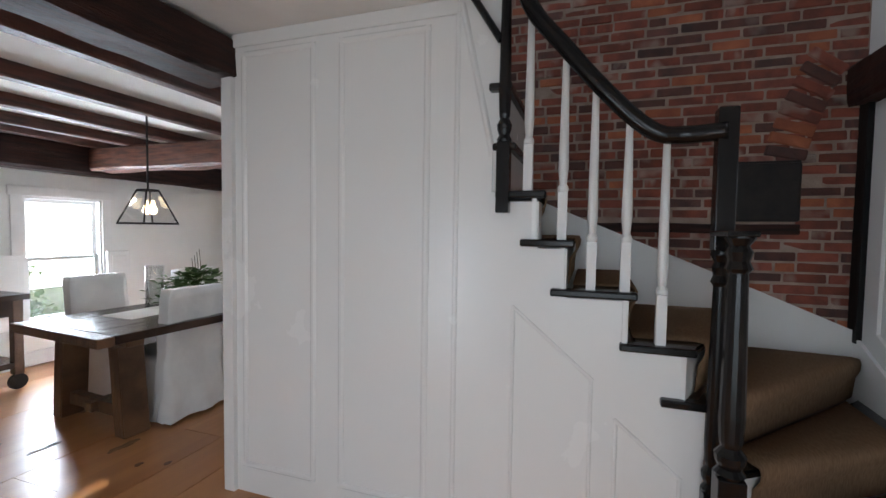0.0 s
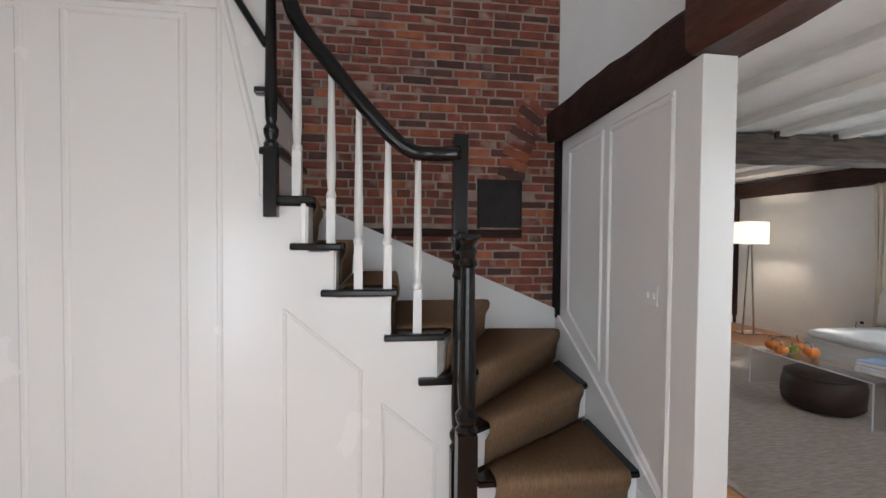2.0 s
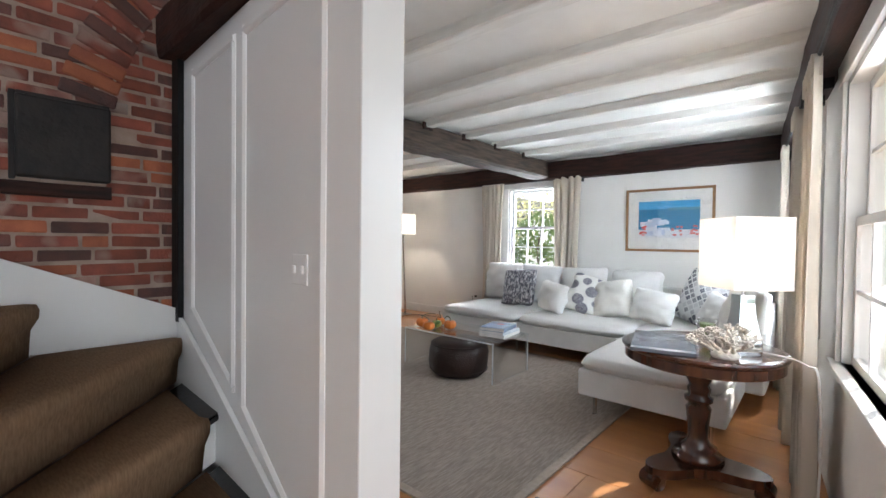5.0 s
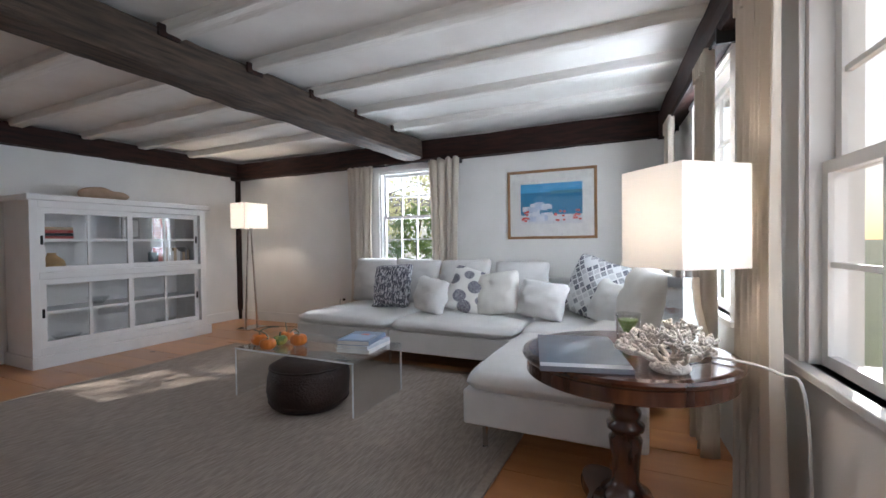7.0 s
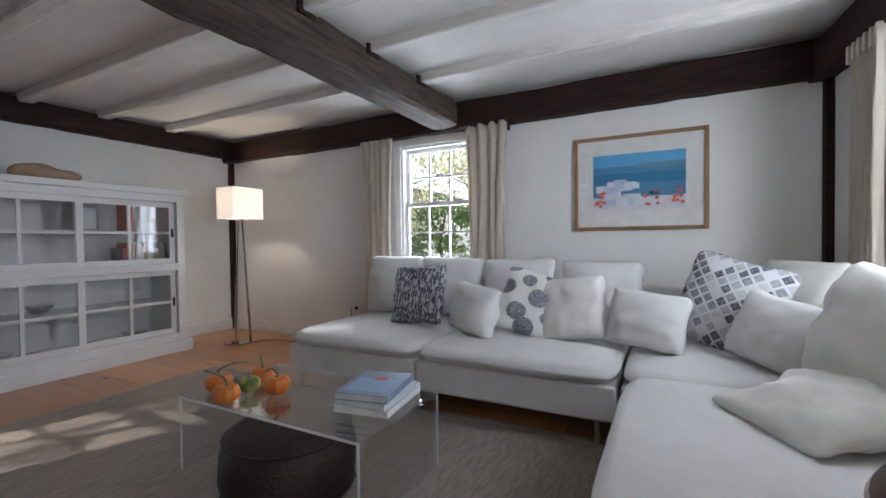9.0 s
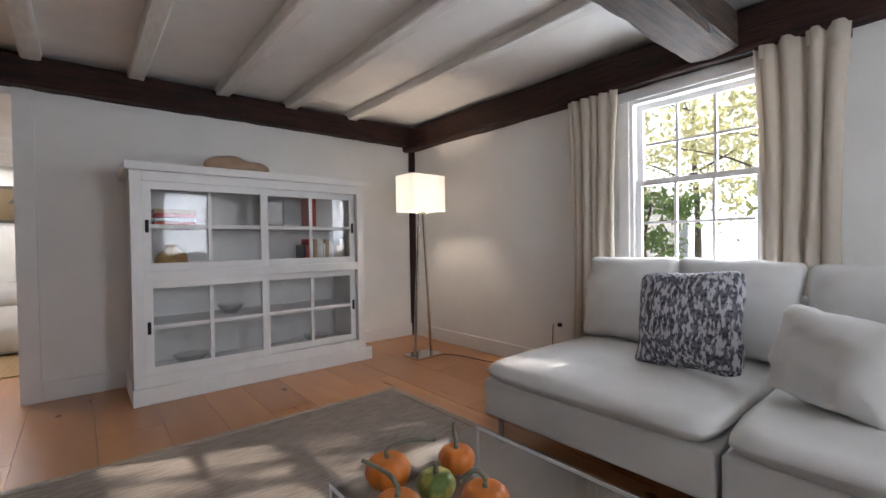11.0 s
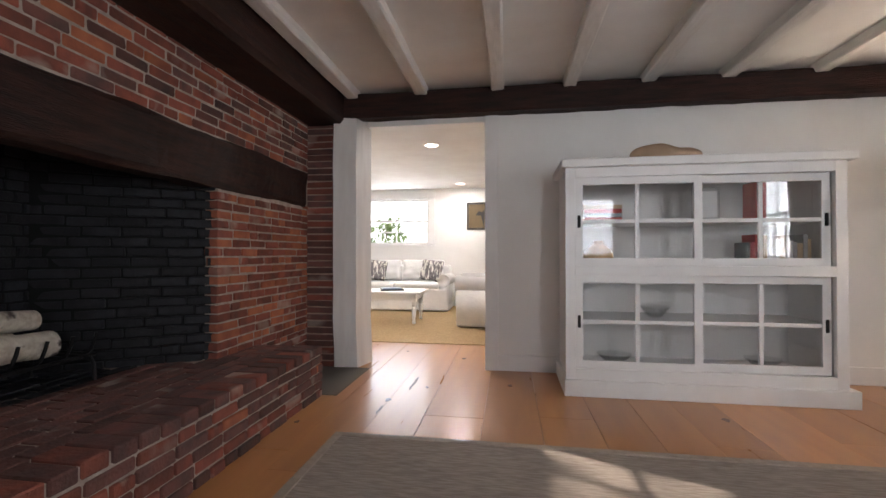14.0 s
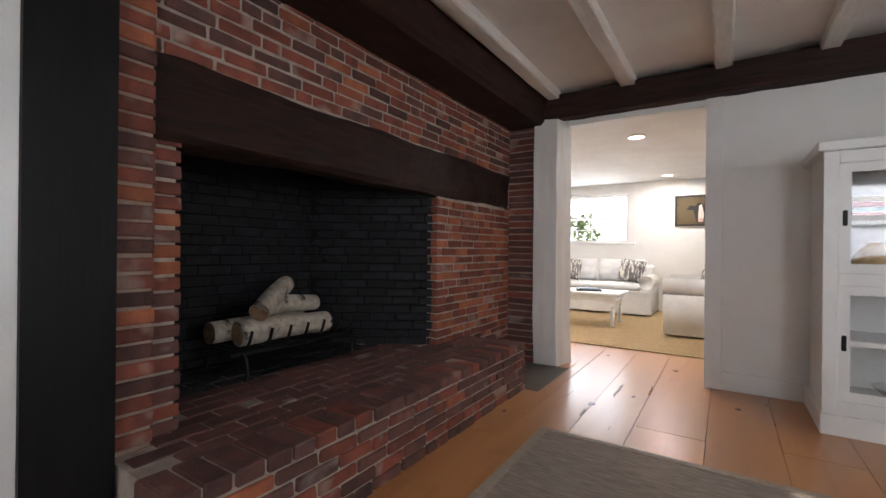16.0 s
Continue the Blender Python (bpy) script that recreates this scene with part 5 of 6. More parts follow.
def pouf():
    t = thing("leather_pouf", pose(3.90, 3.13, 0.014), "dark brown leather drum pouf under the table", "pouf")
    bm = bmesh.new()
    prof = [(0.10, 0.0), (0.24, 0.004), (0.278, 0.04), (0.292, 0.12), (0.292, 0.22), (0.27, 0.30), (0.22, 0.328), (0.10, 0.335), (0.01, 0.337)]
    lathe(bm, prof, 40)
    for v in bm.verts:
        f = 1 + 0.05 * noise.noise(v.co * 5) + 0.025 * noise.noise((v.co.x * 9, v.co.y * 9, v.co.z * 22))
        v.co.x, v.co.y = v.co.x * f, v.co.y * f
    part("body", bm, LEATHER, t, "", True)
    for z in (0.055, 0.292):
        bm = bmesh.new()
        r = 0.284 if z < 0.1 else 0.276
        tube(bm, [(r * math.cos(a / 20 * 2 * math.pi), r * math.sin(a / 20 * 2 * math.pi), z) for a in range(21)], 0.006, 6)
        part("piping", bm, LEATHER, t, "", True)


pouf()


def book(name, x, y, z, w, d, h, rz, cover, label):
    t = thing(name, pose(x, y, z, 0, 0, rz), label, "book", "books on the tables")
    part("pages", B(-w / 2 + 0.004, w / 2 - 0.004, -d / 2 + 0.002, d / 2 - 0.004, 0.003, h - 0.003), WHITEPAPER, t)
    bm = bmesh.new()
    ring = [(d / 2, 0), (d / 2, 0.003), (-d / 2, 0.003), (-d / 2, h - 0.003), (d / 2, h - 0.003), (d / 2, h), (-d / 2 - 0.003, h), (-d / 2 - 0.003, 0)]
    lo, hi = ([bm.verts.new((x, a, b)) for a, b in ring] for x in (-w / 2, w / 2))
    bm.faces.new(lo)
    bm.faces.new(hi[::-1])
    for i in range(8):
        bm.faces.new((lo[(i + 1) % 8], lo[i], hi[i], hi[(i + 1) % 8]))
    bmesh.ops.recalc_face_normals(bm, faces=bm.faces)
    part("cover", bm, cover, t)
    return t


book("book", 4.18, 2.84, 0.389, 0.36, 0.27, 0.028, 8, WHITEPAPER, "large white art book on the acrylic table")
book("book", 4.18, 2.84, 0.418, 0.34, 0.26, 0.026, 4, plain("pale_cover", (0.62, 0.66, 0.70)), "pale blue-grey art book in a stack")
b3 = book("book", 4.17, 2.85, 0.445, 0.33, 0.25, 0.034, 12, BLUEBOOK, "blue art book with a photographic cover")
part("cover_picture", B(-0.13, 0.05, -0.10, 0.10, 0.0345, 0.0352), plain("cover_pale", (0.26, 0.38, 0.55), 0.3), b3)
part("cover_picture", B(0.03, 0.07, -0.04, 0.02, 0.0355, 0.0362), plain("cover_red", (0.55, 0.07, 0.05), 0.3), b3)


def pumpkin(x, y, r, stem, seed, material=PUMPKIN, label="small ribbed orange pumpkin on the table"):
    t = thing("pumpkin", pose(x, y, 0.389), label, "pumpkin", "pumpkins")
    bm = bmesh.new()
    n, m_ = 40, 14
    rows = []
    for j in range(m_ + 1):
        ph = -math.pi / 2 + math.pi * j / m_
        row = []
        for i in range(n):
            a = 2 * math.pi * i / n
            k = 1 - 0.12 * abs(math.sin(a * 5 + seed)) ** 0.6 * math.cos(ph) ** 0.5 if 0 < j < m_ else 1
            k = 1 - 0.11 * (1 - abs(math.sin(a * 5 + seed))) ** 2
            rr = r * k * max(math.cos(ph), 0.03) ** 0.75
            z = r * 0.74 * (math.sin(ph) + 1) - (0.20 * r * max(0, math.sin(ph)) ** 8)
            row.append(bm.verts.new((rr * math.cos(a), rr * math.sin(a), z)))
        rows.append(row)
    for p, q in zip(rows, rows[1:]):
        for i in range(n):
            bm.faces.new((p[i], p[(i + 1) % n], q[(i + 1) % n], q[i]))
    bm.faces.new(rows[0][::-1]), bm.faces.new(rows[-1])
    part("flesh", bm, material, t, "", True)
    bm = bmesh.new()
    z0 = r * 1.28
    tube(bm, spline([(0, 0, z0), (0, 0, z0 + 0.025), *[(p[0], p[1], z0 + p[2]) for p in stem]]), 0.008, 8, 0.005)
    part("stem", bm, STEM, t, "dry curling stem", True)


pumpkin(3.92, 3.65, 0.068, [(0.05, -0.04, 0.05), (0.12, -0.08, 0.045)], 1)
pumpkin(4.13, 3.58, 0.058, [(0.0, 0.01, 0.05), (0.005, 0.015, 0.075)], 2)
pumpkin(3.84, 3.48, 0.062, [(-0.01, 0.03, 0.05), (-0.05, 0.09, 0.075)], 3)
pumpkin(4.03, 3.355, 0.066, [(-0.03, 0.01, 0.05), (-0.07, 0.02, 0.03)], 4)
pumpkin(3.99, 3.51, 0.056, [(0.0, 0.0, 0.02), (0.01, 0.0, 0.03)], 5, GOURD, "green and yellow striped gourd")


def side_table():
    t = thing("side_table", pose(3.32, 0.95, 0), "round polished mahogany pedestal table", "table")
    bm = bmesh.new()
    lathe(bm, [(0.05, 0.655), (0.37, 0.66), (0.385, 0.668), (0.385, 0.715), (0.392, 0.72), (0.398, 0.727), (0.402, 0.737), (0.396, 0.747), (0.384, 0.750), (0.376, 0.752), (0.01, 0.752)], 64)
    part("tabletop", bm, MAHOG, t, "", False)
    bm = bmesh.new()
    lathe(bm, [(0.10, 0.12), (0.13, 0.125), (0.12, 0.15), (0.085, 0.165), (0.095, 0.19), (0.06, 0.21), (0.05, 0.24), (0.056, 0.33), (0.064, 0.40), (0.05, 0.425), (0.07, 0.44), (0.072, 0.46), (0.05, 0.475), (0.058, 0.49), (0.06, 0.51), (0.048, 0.53), (0.068, 0.57), (0.066, 0.61), (0.048, 0.63), (0.09, 0.655)], 28)
    part("pedestal", bm, MAHOG, t, "", True)
    bm = bmesh.new()
    ring = []
    for i in range(60):
        a = 2 * math.pi * i / 60
        k = 0.15 + 0.19 * (0.5 + 0.5 * math.cos(3 * (a - 0.5))) ** 2.2
        ring.append((k * math.cos(a), k * math.sin(a)))
    prism(bm, ring, 0.07, 0.12)
    part("base", bm, MAHOG, t)
    for i in range(3):
        a = 0.5 + i * 2 * math.pi / 3
        bm = bmesh.new()
        c = Vector((0.31 * math.cos(a), 0.31 * math.sin(a), 0.045))
        side = Vector((-math.sin(a), math.cos(a), 0))
        tube(bm, [c - side * 0.05, c - side * 0.04, c + side * 0.04, c + side * 0.05], 0.044, 16)
        part("scroll_foot", bm, MAHOG, t, "", True)


side_table()
mg = book("magazine", 3.19, 1.11, 0.753, 0.30, 0.50, 0.016, -76, SLATEBOOK, "glossy slate-grey magazine on the pedestal table")
part("cover_band", B(-0.148, 0.148, -0.247, -0.205, 0.0162, 0.0168), plain("pale_band", (0.6, 0.62, 0.66), 0.2), mg)


def coral():
    rnd = random.Random(9)

    def grow(bm, p, d, l, r, depth):
        q = p + d * l
        tube(bm, spline([p, p + d * l * 0.5 + Vector((rnd.uniform(-.01, .01), rnd.uniform(-.01, .01), 0)), q], 3), r, 7, r * 0.75)
        if depth == 0:
            bmesh.ops.create_icosphere(bm, subdivisions=1, radius=r * 1.05, matrix=Matrix.Translation(q))
            return
        for _ in range(3):
            e = (d + Vector((rnd.uniform(-.9, .9), rnd.uniform(-.9, .9), rnd.uniform(-.25, .6)))).normalized()
            grow(bm, q, e, l * 0.72, r * 0.78, depth - 1)
    t = thing("coral", pose(3.08, 0.80, 0.753, 0, 0, 20), "branching white coral ornament on the pedestal table", "ornament")
    for k in range(9):
        a = k * 2 * math.pi / 9
        bm = bmesh.new()
        grow(bm, Vector((0.02 * math.cos(a), 0.02 * math.sin(a), 0.02)), Vector((math.cos(a), math.sin(a), rnd.uniform(0.3, 1.2))).normalized(), 0.062, 0.0115, 3)
        for v in bm.verts:
            v.co.z = max(v.co.z, 0.0)
        part("branch", bm, CORAL, t, "", True)
    bm = bmesh.new()
    lathe(bm, [(0.055, 0.0), (0.065, 0.012), (0.05, 0.035), (0.01, 0.04)], 14)
    part("foot", bm, CORAL, t, "", True)


coral()


def tumbler():
    t = thing("glass_tumbler", pose(3.48, 0.945, 0.753), "glass tumbler with a green candle", "glass")
    bm = bmesh.new()
    lathe(bm, [(0.04, 0), (0.046, 0.002), (0.052, 0.12), (0.049, 0.12), (0.043, 0.012), (0.01, 0.010)], 24)
    part("glass", bm, ACRYLIC, t, "", True).visible_shadow = False
    bm = bmesh.new()
    lathe(bm, [(0.006, 0.02), (0.042, 0.09), (0.042, 0.095), (0.005, 0.094)], 20)
    part("candle", bm, plain("green_wax", (0.22, 0.36, 0.10), 0.5), t, "green wax")


tumbler()


def sleeve(bm, sx, sy, z0, z1):
    """Four upright sides joined at the corners."""
    lo = [bm.verts.new((x, y, z0)) for x, y in ((-sx, -sy), (sx, -sy), (sx, sy), (-sx, sy))]
    hi = [bm.verts.new((x, y, z1)) for x, y in ((-sx, -sy), (sx, -sy), (sx, sy), (-sx, sy))]
    for i in range(4):
        bm.faces.new((lo[i], lo[(i + 1) % 4], hi[(i + 1) % 4], hi[i]))


def table_lamp():
    t = thing("table_lamp", pose(3.25, 0.75, 0.753, 0, 0, 41), "mirrored table lamp with a square linen shade", "lamp")
    bm = bmesh.new()
    rows = []
    for z, r in ((0, 0.060), (0.02, 0.062), (0.06, 0.060), (0.12, 0.052), (0.19, 0.041), (0.26, 0.036), (0.30, 0.036)):
        rows.append([bm.verts.new((r * a, r * b, z)) for a, b in ((-1, -1), (1, -1), (1, 1), (-1, 1))])
    for p, q in zip(rows, rows[1:]):
        for i in range(4):
            bm.faces.new((p[i], p[(i + 1) % 4], q[(i + 1) % 4], q[i]))
    bm.faces.new(rows[0][::-1]), bm.faces.new(rows[-1])
    part("base", bm, MIRROR, t, "mirror-polished base")
    bm = bmesh.new()
    lathe(bm, [(0.008, 0.30), (0.008, 0.42)], 10)
    part("stem", bm, CHROME, t)
    bm = bmesh.new()
    s = 0.145
    sleeve(bm, s, s, 0.335, 0.69)
    ob = part("shade", bm, SHADE, t, "cream linen shade")
    so = ob.modifiers.new("thick", "SOLIDIFY")
    so.thickness = 0.004
    bm = bmesh.new()
    tube(bm, spline([(0.0, -0.07, 0.01), (-0.14, -0.13, 0.012), (-0.26, -0.12, 0.008), (-0.34, -0.10, -0.02), (-0.36, -0.10, -0.35), (-0.30, -0.14, -0.74)]), 0.005, 6)
    part("cord", bm, plain("white_cord", (0.75, 0.75, 0.73), 0.5), t, "white lamp cord")


table_lamp()


def floor_lamp():
    t = thing("floor_lamp", pose(5.80, 5.95, 0), "brushed nickel floor lamp with a rectangular linen shade", "lamp")
    part("base", B(-0.16, 0.16, -0.12, 0.12, 0.0, 0.022, bevel=0.004), CHROME, t)
    for sx in (-1, 1):
        bm = bmesh.new()
        tube(bm, [(sx * 0.10, 0, 0.02), (sx * 0.024, 0, 1.40)], 0.017, 10, 0.014)
        part("leg", bm, CHROME, t)
    part("collar", B(-0.035, 0.035, -0.03, 0.03, 1.395, 1.42, bevel=0.004), CHROME, t)
    bm = bmesh.new()
    sx, sy, z0, z1 = 0.197, 0.138, 1.415, 1.765
    sleeve(bm, sx, sy, z0, z1)
    ob = part("shade", bm, SHADE, t, "glowing cream linen shade")
    ob.modifiers.new("thick", "SOLIDIFY").thickness = 0.004
    bm = bmesh.new()
    tube(bm, spline([(0.1, -0.05, 0.01), (0.25, -0.25, 0.006), (0.30, -0.6, 0.006), (0.40, -0.95, 0.006), (0.46, -1.15, 0.05), (0.48, -1.19, 0.41)]), 0.004, 6)
    part("cord", bm, IRON, t, "dark lamp cord")


floor_lamp()
ot = thing("wall_outlet", pose(6.348, 4.73, 0.42), "white wall outlet with a dark plug", "outlet")
part("plate", B(-0.006, 0.0, -0.036, 0.036, -0.06, 0.06, bevel=0.002), TRIM, ot)
part("plug", B(-0.035, -0.006, -0.014, 0.014, -0.035, -0.005, bevel=0.004), IRON, ot)
sw = thing("light_switch", pose(*on_partition(1.62, 1.22, 0.002)), "white double light switch plate", "switch")
part("plate", B(-0.005, 0.0, -0.04, 0.04, -0.045, 0.045, bevel=0.002), PANEL, sw)
for y in (-0.022, 0.022):
    part("toggle", B(-0.014, -0.006, y - 0.006, y + 0.006, -0.012, 0.012, bevel=0.002), TRIM, sw)


def curtain(m, w, h, folds, label, seed):
    t = thing("curtain", m, label, "curtain", "curtains")
    ob = part("cloth", curtain_sheet(w, h, folds, 0.05, seed), SHEER, t, "", True)
    ob.modifiers.new("thick", "SOLIDIFY").thickness = 0.003
    for i in range(folds):
        bm = bmesh.new()
        x = (i + 0.5) / folds * w - w / 2
        box(bm, x - 0.012, x + 0.012, -0.012, 0.03, h - 0.09, h + 0.01, 0.004)
        part("pinch_pleat", bm, SHEER, t)
    return t


EC = "oatmeal linen pinch-pleat curtain beside the window"
curtain(pose(6.24, 4.36, 0.03, 0, 0, -90), 0.40, 2.17, 5, EC, 1)
curtain(pose(6.24, 3.13, 0.03, 0, 0, -90), 0.42, 2.19, 4, EC, 2)
for x, w, sd in ((2.04, 0.46, 3), (2.925, 0.33, 4), (4.22, 0.36, 5)):
    curtain(SOUTH @ pose(x, 0.12, 0.02), w, 2.16, 6, "full-length oatmeal linen curtain at the front window", sd)


def rod(m, l):
    t = thing("curtain_rod", m, "black iron curtain rod", "curtain rod")
    bm = bmesh.new()
    tube(bm, [(-l / 2, 0, 0), (l / 2, 0, 0)], 0.009, 8)
    part("pole", bm, IRON, t)
    for s in (-1, 1):
        bm = bmesh.new()
        box(bm, s * l / 2 - 0.012, s * l / 2 + 0.012, -0.012, 0.10, -0.05, 0.035, 0.003)
        part("bracket", bm, IRON, t)


rod(pose(6.25, 3.74, 2.20, 0, 0, -90), 1.62)
rod(SOUTH @ pose(1.2, 0.12, 2.18, 0, 0, 180), 2.1)
rod(SOUTH @ pose(3.50, 0.12, 2.18, 0, 0, 180), 1.8)


def picture():
    t = thing("framed_print", pose(6.35, 1.85, 1.21), "oak-framed print of a white seaside village", "picture")
    w, h, f = 0.985, 0.775, 0.03
    bm = bmesh.new()
    for q in ((-w / 2, -w / 2 + f, 0, h), (w / 2 - f, w / 2, 0, h), (-w / 2 + f, w / 2 - f, 0, f), (-w / 2 + f, w / 2 - f, h - f, h)):
        box(bm, -0.028, -0.002, q[0], q[1], q[2], q[3], 0.003)
    part("frame", bm, OAKFRAME, t)
    part("mat_board", B(-0.012, -0.003, -w / 2 + f, w / 2 - f, f, h - f), WHITEPAPER, t)

    def patch(y0, y1, z0, z1, c, n, k=0):
        part("print", B(-0.0135 - 0.0006 * k, -0.012, -y1, -y0, z0, z1), plain(n, c, 0.4), t)
    patch(-0.34, 0.34, 0.52, 0.62, (0.10, 0.42, 0.72), "print_sky")
    patch(-0.34, 0.34, 0.27, 0.52, (0.05, 0.24, 0.42), "print_sea")
    patch(-0.34, 0.34, 0.17, 0.27, (0.72, 0.72, 0.74), "print_ground")
    patch(0.0, 0.34, 0.50, 0.535, (0.12, 0.30, 0.40), "print_hills", 1)
    rnd = random.Random(3)
    for i in range(22):
        y, z = rnd.uniform(-0.34, -0.06), rnd.uniform(0.19, 0.34)
        patch(y, min(y + rnd.uniform(0.05, 0.12), 0.05), z, z + rnd.uniform(0.05, 0.09) * (1 if y < -0.15 else 0.6), (0.74, 0.75, 0.80) if i % 3 else (0.55, 0.60, 0.72), "print_house", 1 + i)
    for i in range(26):
        y, z = rnd.choice((rnd.uniform(0.02, 0.14), rnd.uniform(0.22, 0.32), rnd.uniform(-0.34, -0.26))), rnd.uniform(0.19, 0.30)
        patch(y, y + 0.025, z, z + 0.02, (0.72, 0.12, 0.10), "print_flower", 20 + i)
    part("glazing", B(-0.032 - 0.016, -0.031 - 0.016, -w / 2 + f, w / 2 - f, f, h - f), GLASS, t).visible_shadow = False


picture()


def ring_frame(bm, x0, x1, y0, y1, z0, z1, s):
    """A rectangular frame of four joined rails, s wide."""
    loops = []
    for y in (y0, y1):
        for e in (0.0, s):
            loops.append([bm.verts.new((x, y, z)) for x, z in ((x0 + e, z0 + e), (x1 - e, z0 + e), (x1 - e, z1 - e), (x0 + e, z1 - e))])
    for a, b in ((0, 1), (2, 3), (0, 2), (1, 3)):
        for k in range(4):
            bm.faces.new((loops[a][k], loops[a][(k + 1) % 4], loops[b][(k + 1) % 4], loops[b][k]))
    bmesh.ops.recalc_face_normals(bm, faces=bm.faces)
    bmesh.ops.bevel(bm, geom=list(bm.edges), offset=0.002, segments=1, affect="EDGES")


def cabinet():
    t = thing("display_cabinet", pose(3.50, 6.24, 0), "white painted display cabinet with sliding glazed doors", "cabinet")
    W, D = 1.80, 0.56
    part("plinth", B(-0.01, 1.94 - 0.06, -0.03, D, 0.0, 0.12, bevel=0.006), TRIM, t)
    part("top", B(-0.03, 1.90 - 0.03, -0.05, D + 0.01, 1.65, 1.71, bevel=0.008), TRIM, t)
    part("side", B(0.02, 0.05, 0.0, D, 0.12, 1.65), TRIM, t)
    part("side", B(1.77, 1.80, 0.0, D, 0.12, 1.65), TRIM, t)
    part("back", B(0.05, 1.77, D - 0.02, D, 0.12, 1.65), TRIM, t)
    for z in (0.15, 0.52, 0.88, 1.25):
        part("shelf", B(0.05, 1.77, 0.08, D - 0.02, z, z + 0.022), TRIM, t)
    bm = bmesh.new()
    for q in ((0.0, 0.07, 0.12, 1.65), (1.75, 1.82, 0.12, 1.65), (0.07, 1.75, 1.58, 1.65), (0.07, 1.75, 0.87, 0.94), (0.07, 1.75, 0.12, 0.20)):
        box(bm, q[0], q[1], -0.01, 0.025, q[2], q[3], 0.003)
    part("face_frame", bm, TRIM, t)
    for z0, z1 in ((0.94, 1.58), (0.20, 0.87)):
        for i, (x0, x1, y) in enumerate(((0.07, 0.93, 0.0), (0.89, 1.75, 0.035))):
            s = 0.055
            bm = bmesh.new()
            ring_frame(bm, x0, x1, y + 0.004, y + 0.03, z0, z1, s)
            d = part("door", bm, TRIM, t)
            xm, zm = (x0 + x1) / 2, (z0 + z1) / 2
            part("muntin", B(xm - 0.014, xm + 0.014, y + 0.008, y + 0.026, z0 + s, z1 - s, bevel=0.002), TRIM, d)
            for xa, xb in ((x0 + s, xm - 0.014), (xm + 0.014, x1 - s)):
                part("muntin", B(xa, xb, y + 0.009, y + 0.025, zm - 0.014, zm + 0.014, bevel=0.002), TRIM, d)
            part("pane", B(x0 + s - 0.004, x1 - s + 0.004, y + 0.016, y + 0.019, z0 + s - 0.004, z1 - s + 0.004), CABGLASS, d).visible_shadow = False
            hx = x0 + 0.028 if i == 0 else x1 - 0.028
            part("handle", B(hx - 0.011, hx + 0.011, y - 0.006, y + 0.006, zm - 0.045, zm + 0.045, bevel=0.005), IRON, d, "dark recessed pull")


cabinet()


def shelf_books():
    rnd = random.Random(4)
    cols = (REDBOOK, WHITEPAPER, TANBOOK, DARKBOOK, plain("grey_cloth", (0.35, 0.34, 0.33)), WHITEPAPER)
    x = 4.80
    while x < 5.22:
        w, h = rnd.uniform(0.018, 0.04), rnd.uniform(0.20, 0.27)
        o = part("book", B(x, x + w - 0.002, 6.42, 6.60, 1.144 - 0.242, 1.144 - 0.242 + h, bevel=0.002), cols[rnd.randrange(6)])
        tagged(o, "upright book with a plain cover in the cabinet", "book", "books in the cabinet")
        x += w
    for i in range(4):
        o = part("book", B(3.66, 3.94, 6.42, 6.62, 1.272 + i * 0.032, 1.272 + i * 0.032 + 0.03, bevel=0.002), (REDBOOK, DARKBOOK, REDBOOK, TANBOOK)[i])
        tagged(o, "book lying flat in a stack in the cabinet", "book", "books in the cabinet")
    o = part("book", B(4.86, 4.93, 6.42, 6.60, 1.272, 1.272 + 0.28, bevel=0.002), REDBOOK)
    tagged(o, "tall red book standing in the cabinet", "book", "books in the cabinet")
    j = thing("straw_jar", pose(3.78, 6.50, 0.902), "squat straw-coloured ceramic jar", "jar")
    bm = bmesh.new()
    lathe(bm, [(0.05, 0), (0.10, 0.02), (0.115, 0.08), (0.10, 0.15), (0.05, 0.19), (0.035, 0.21), (0.04, 0.225), (0.01, 0.226)], 24)
    part("body", bm, BASKET, j, "", True)
    f = thing("photo_frame", pose(4.58, 6.55, 1.272), "small framed picture on the shelf", "picture")
    part("frame", B(-0.10, 0.10, 0, 0.015, 0, 0.26, bevel=0.003), plain("frame_grey", (0.45, 0.44, 0.42)), f)
    part("print", B(-0.08, 0.08, -0.002, -0.0005, 0.03, 0.23), WHITEPAPER, f)
    for i, (x, z, r) in enumerate(((3.9, 0.172, 0.13), (4.2, 0.542, 0.11), (4.95, 0.172, 0.12))):
        p = thing("glass_bowl", pose(x, 6.52, z), "clear glass bowl on the cabinet shelf", "bowl", "glass bowls")
        bm = bmesh.new()
        lathe(bm, [(r * 0.4, 0), (r * 0.45, 0.008), (r, 0.08), (r - 0.004, 0.08), (r * 0.42, 0.012), (0.005, 0.011)], 24)
        part("bowl", bm, ACRYLIC, p, "", True)


shelf_books()


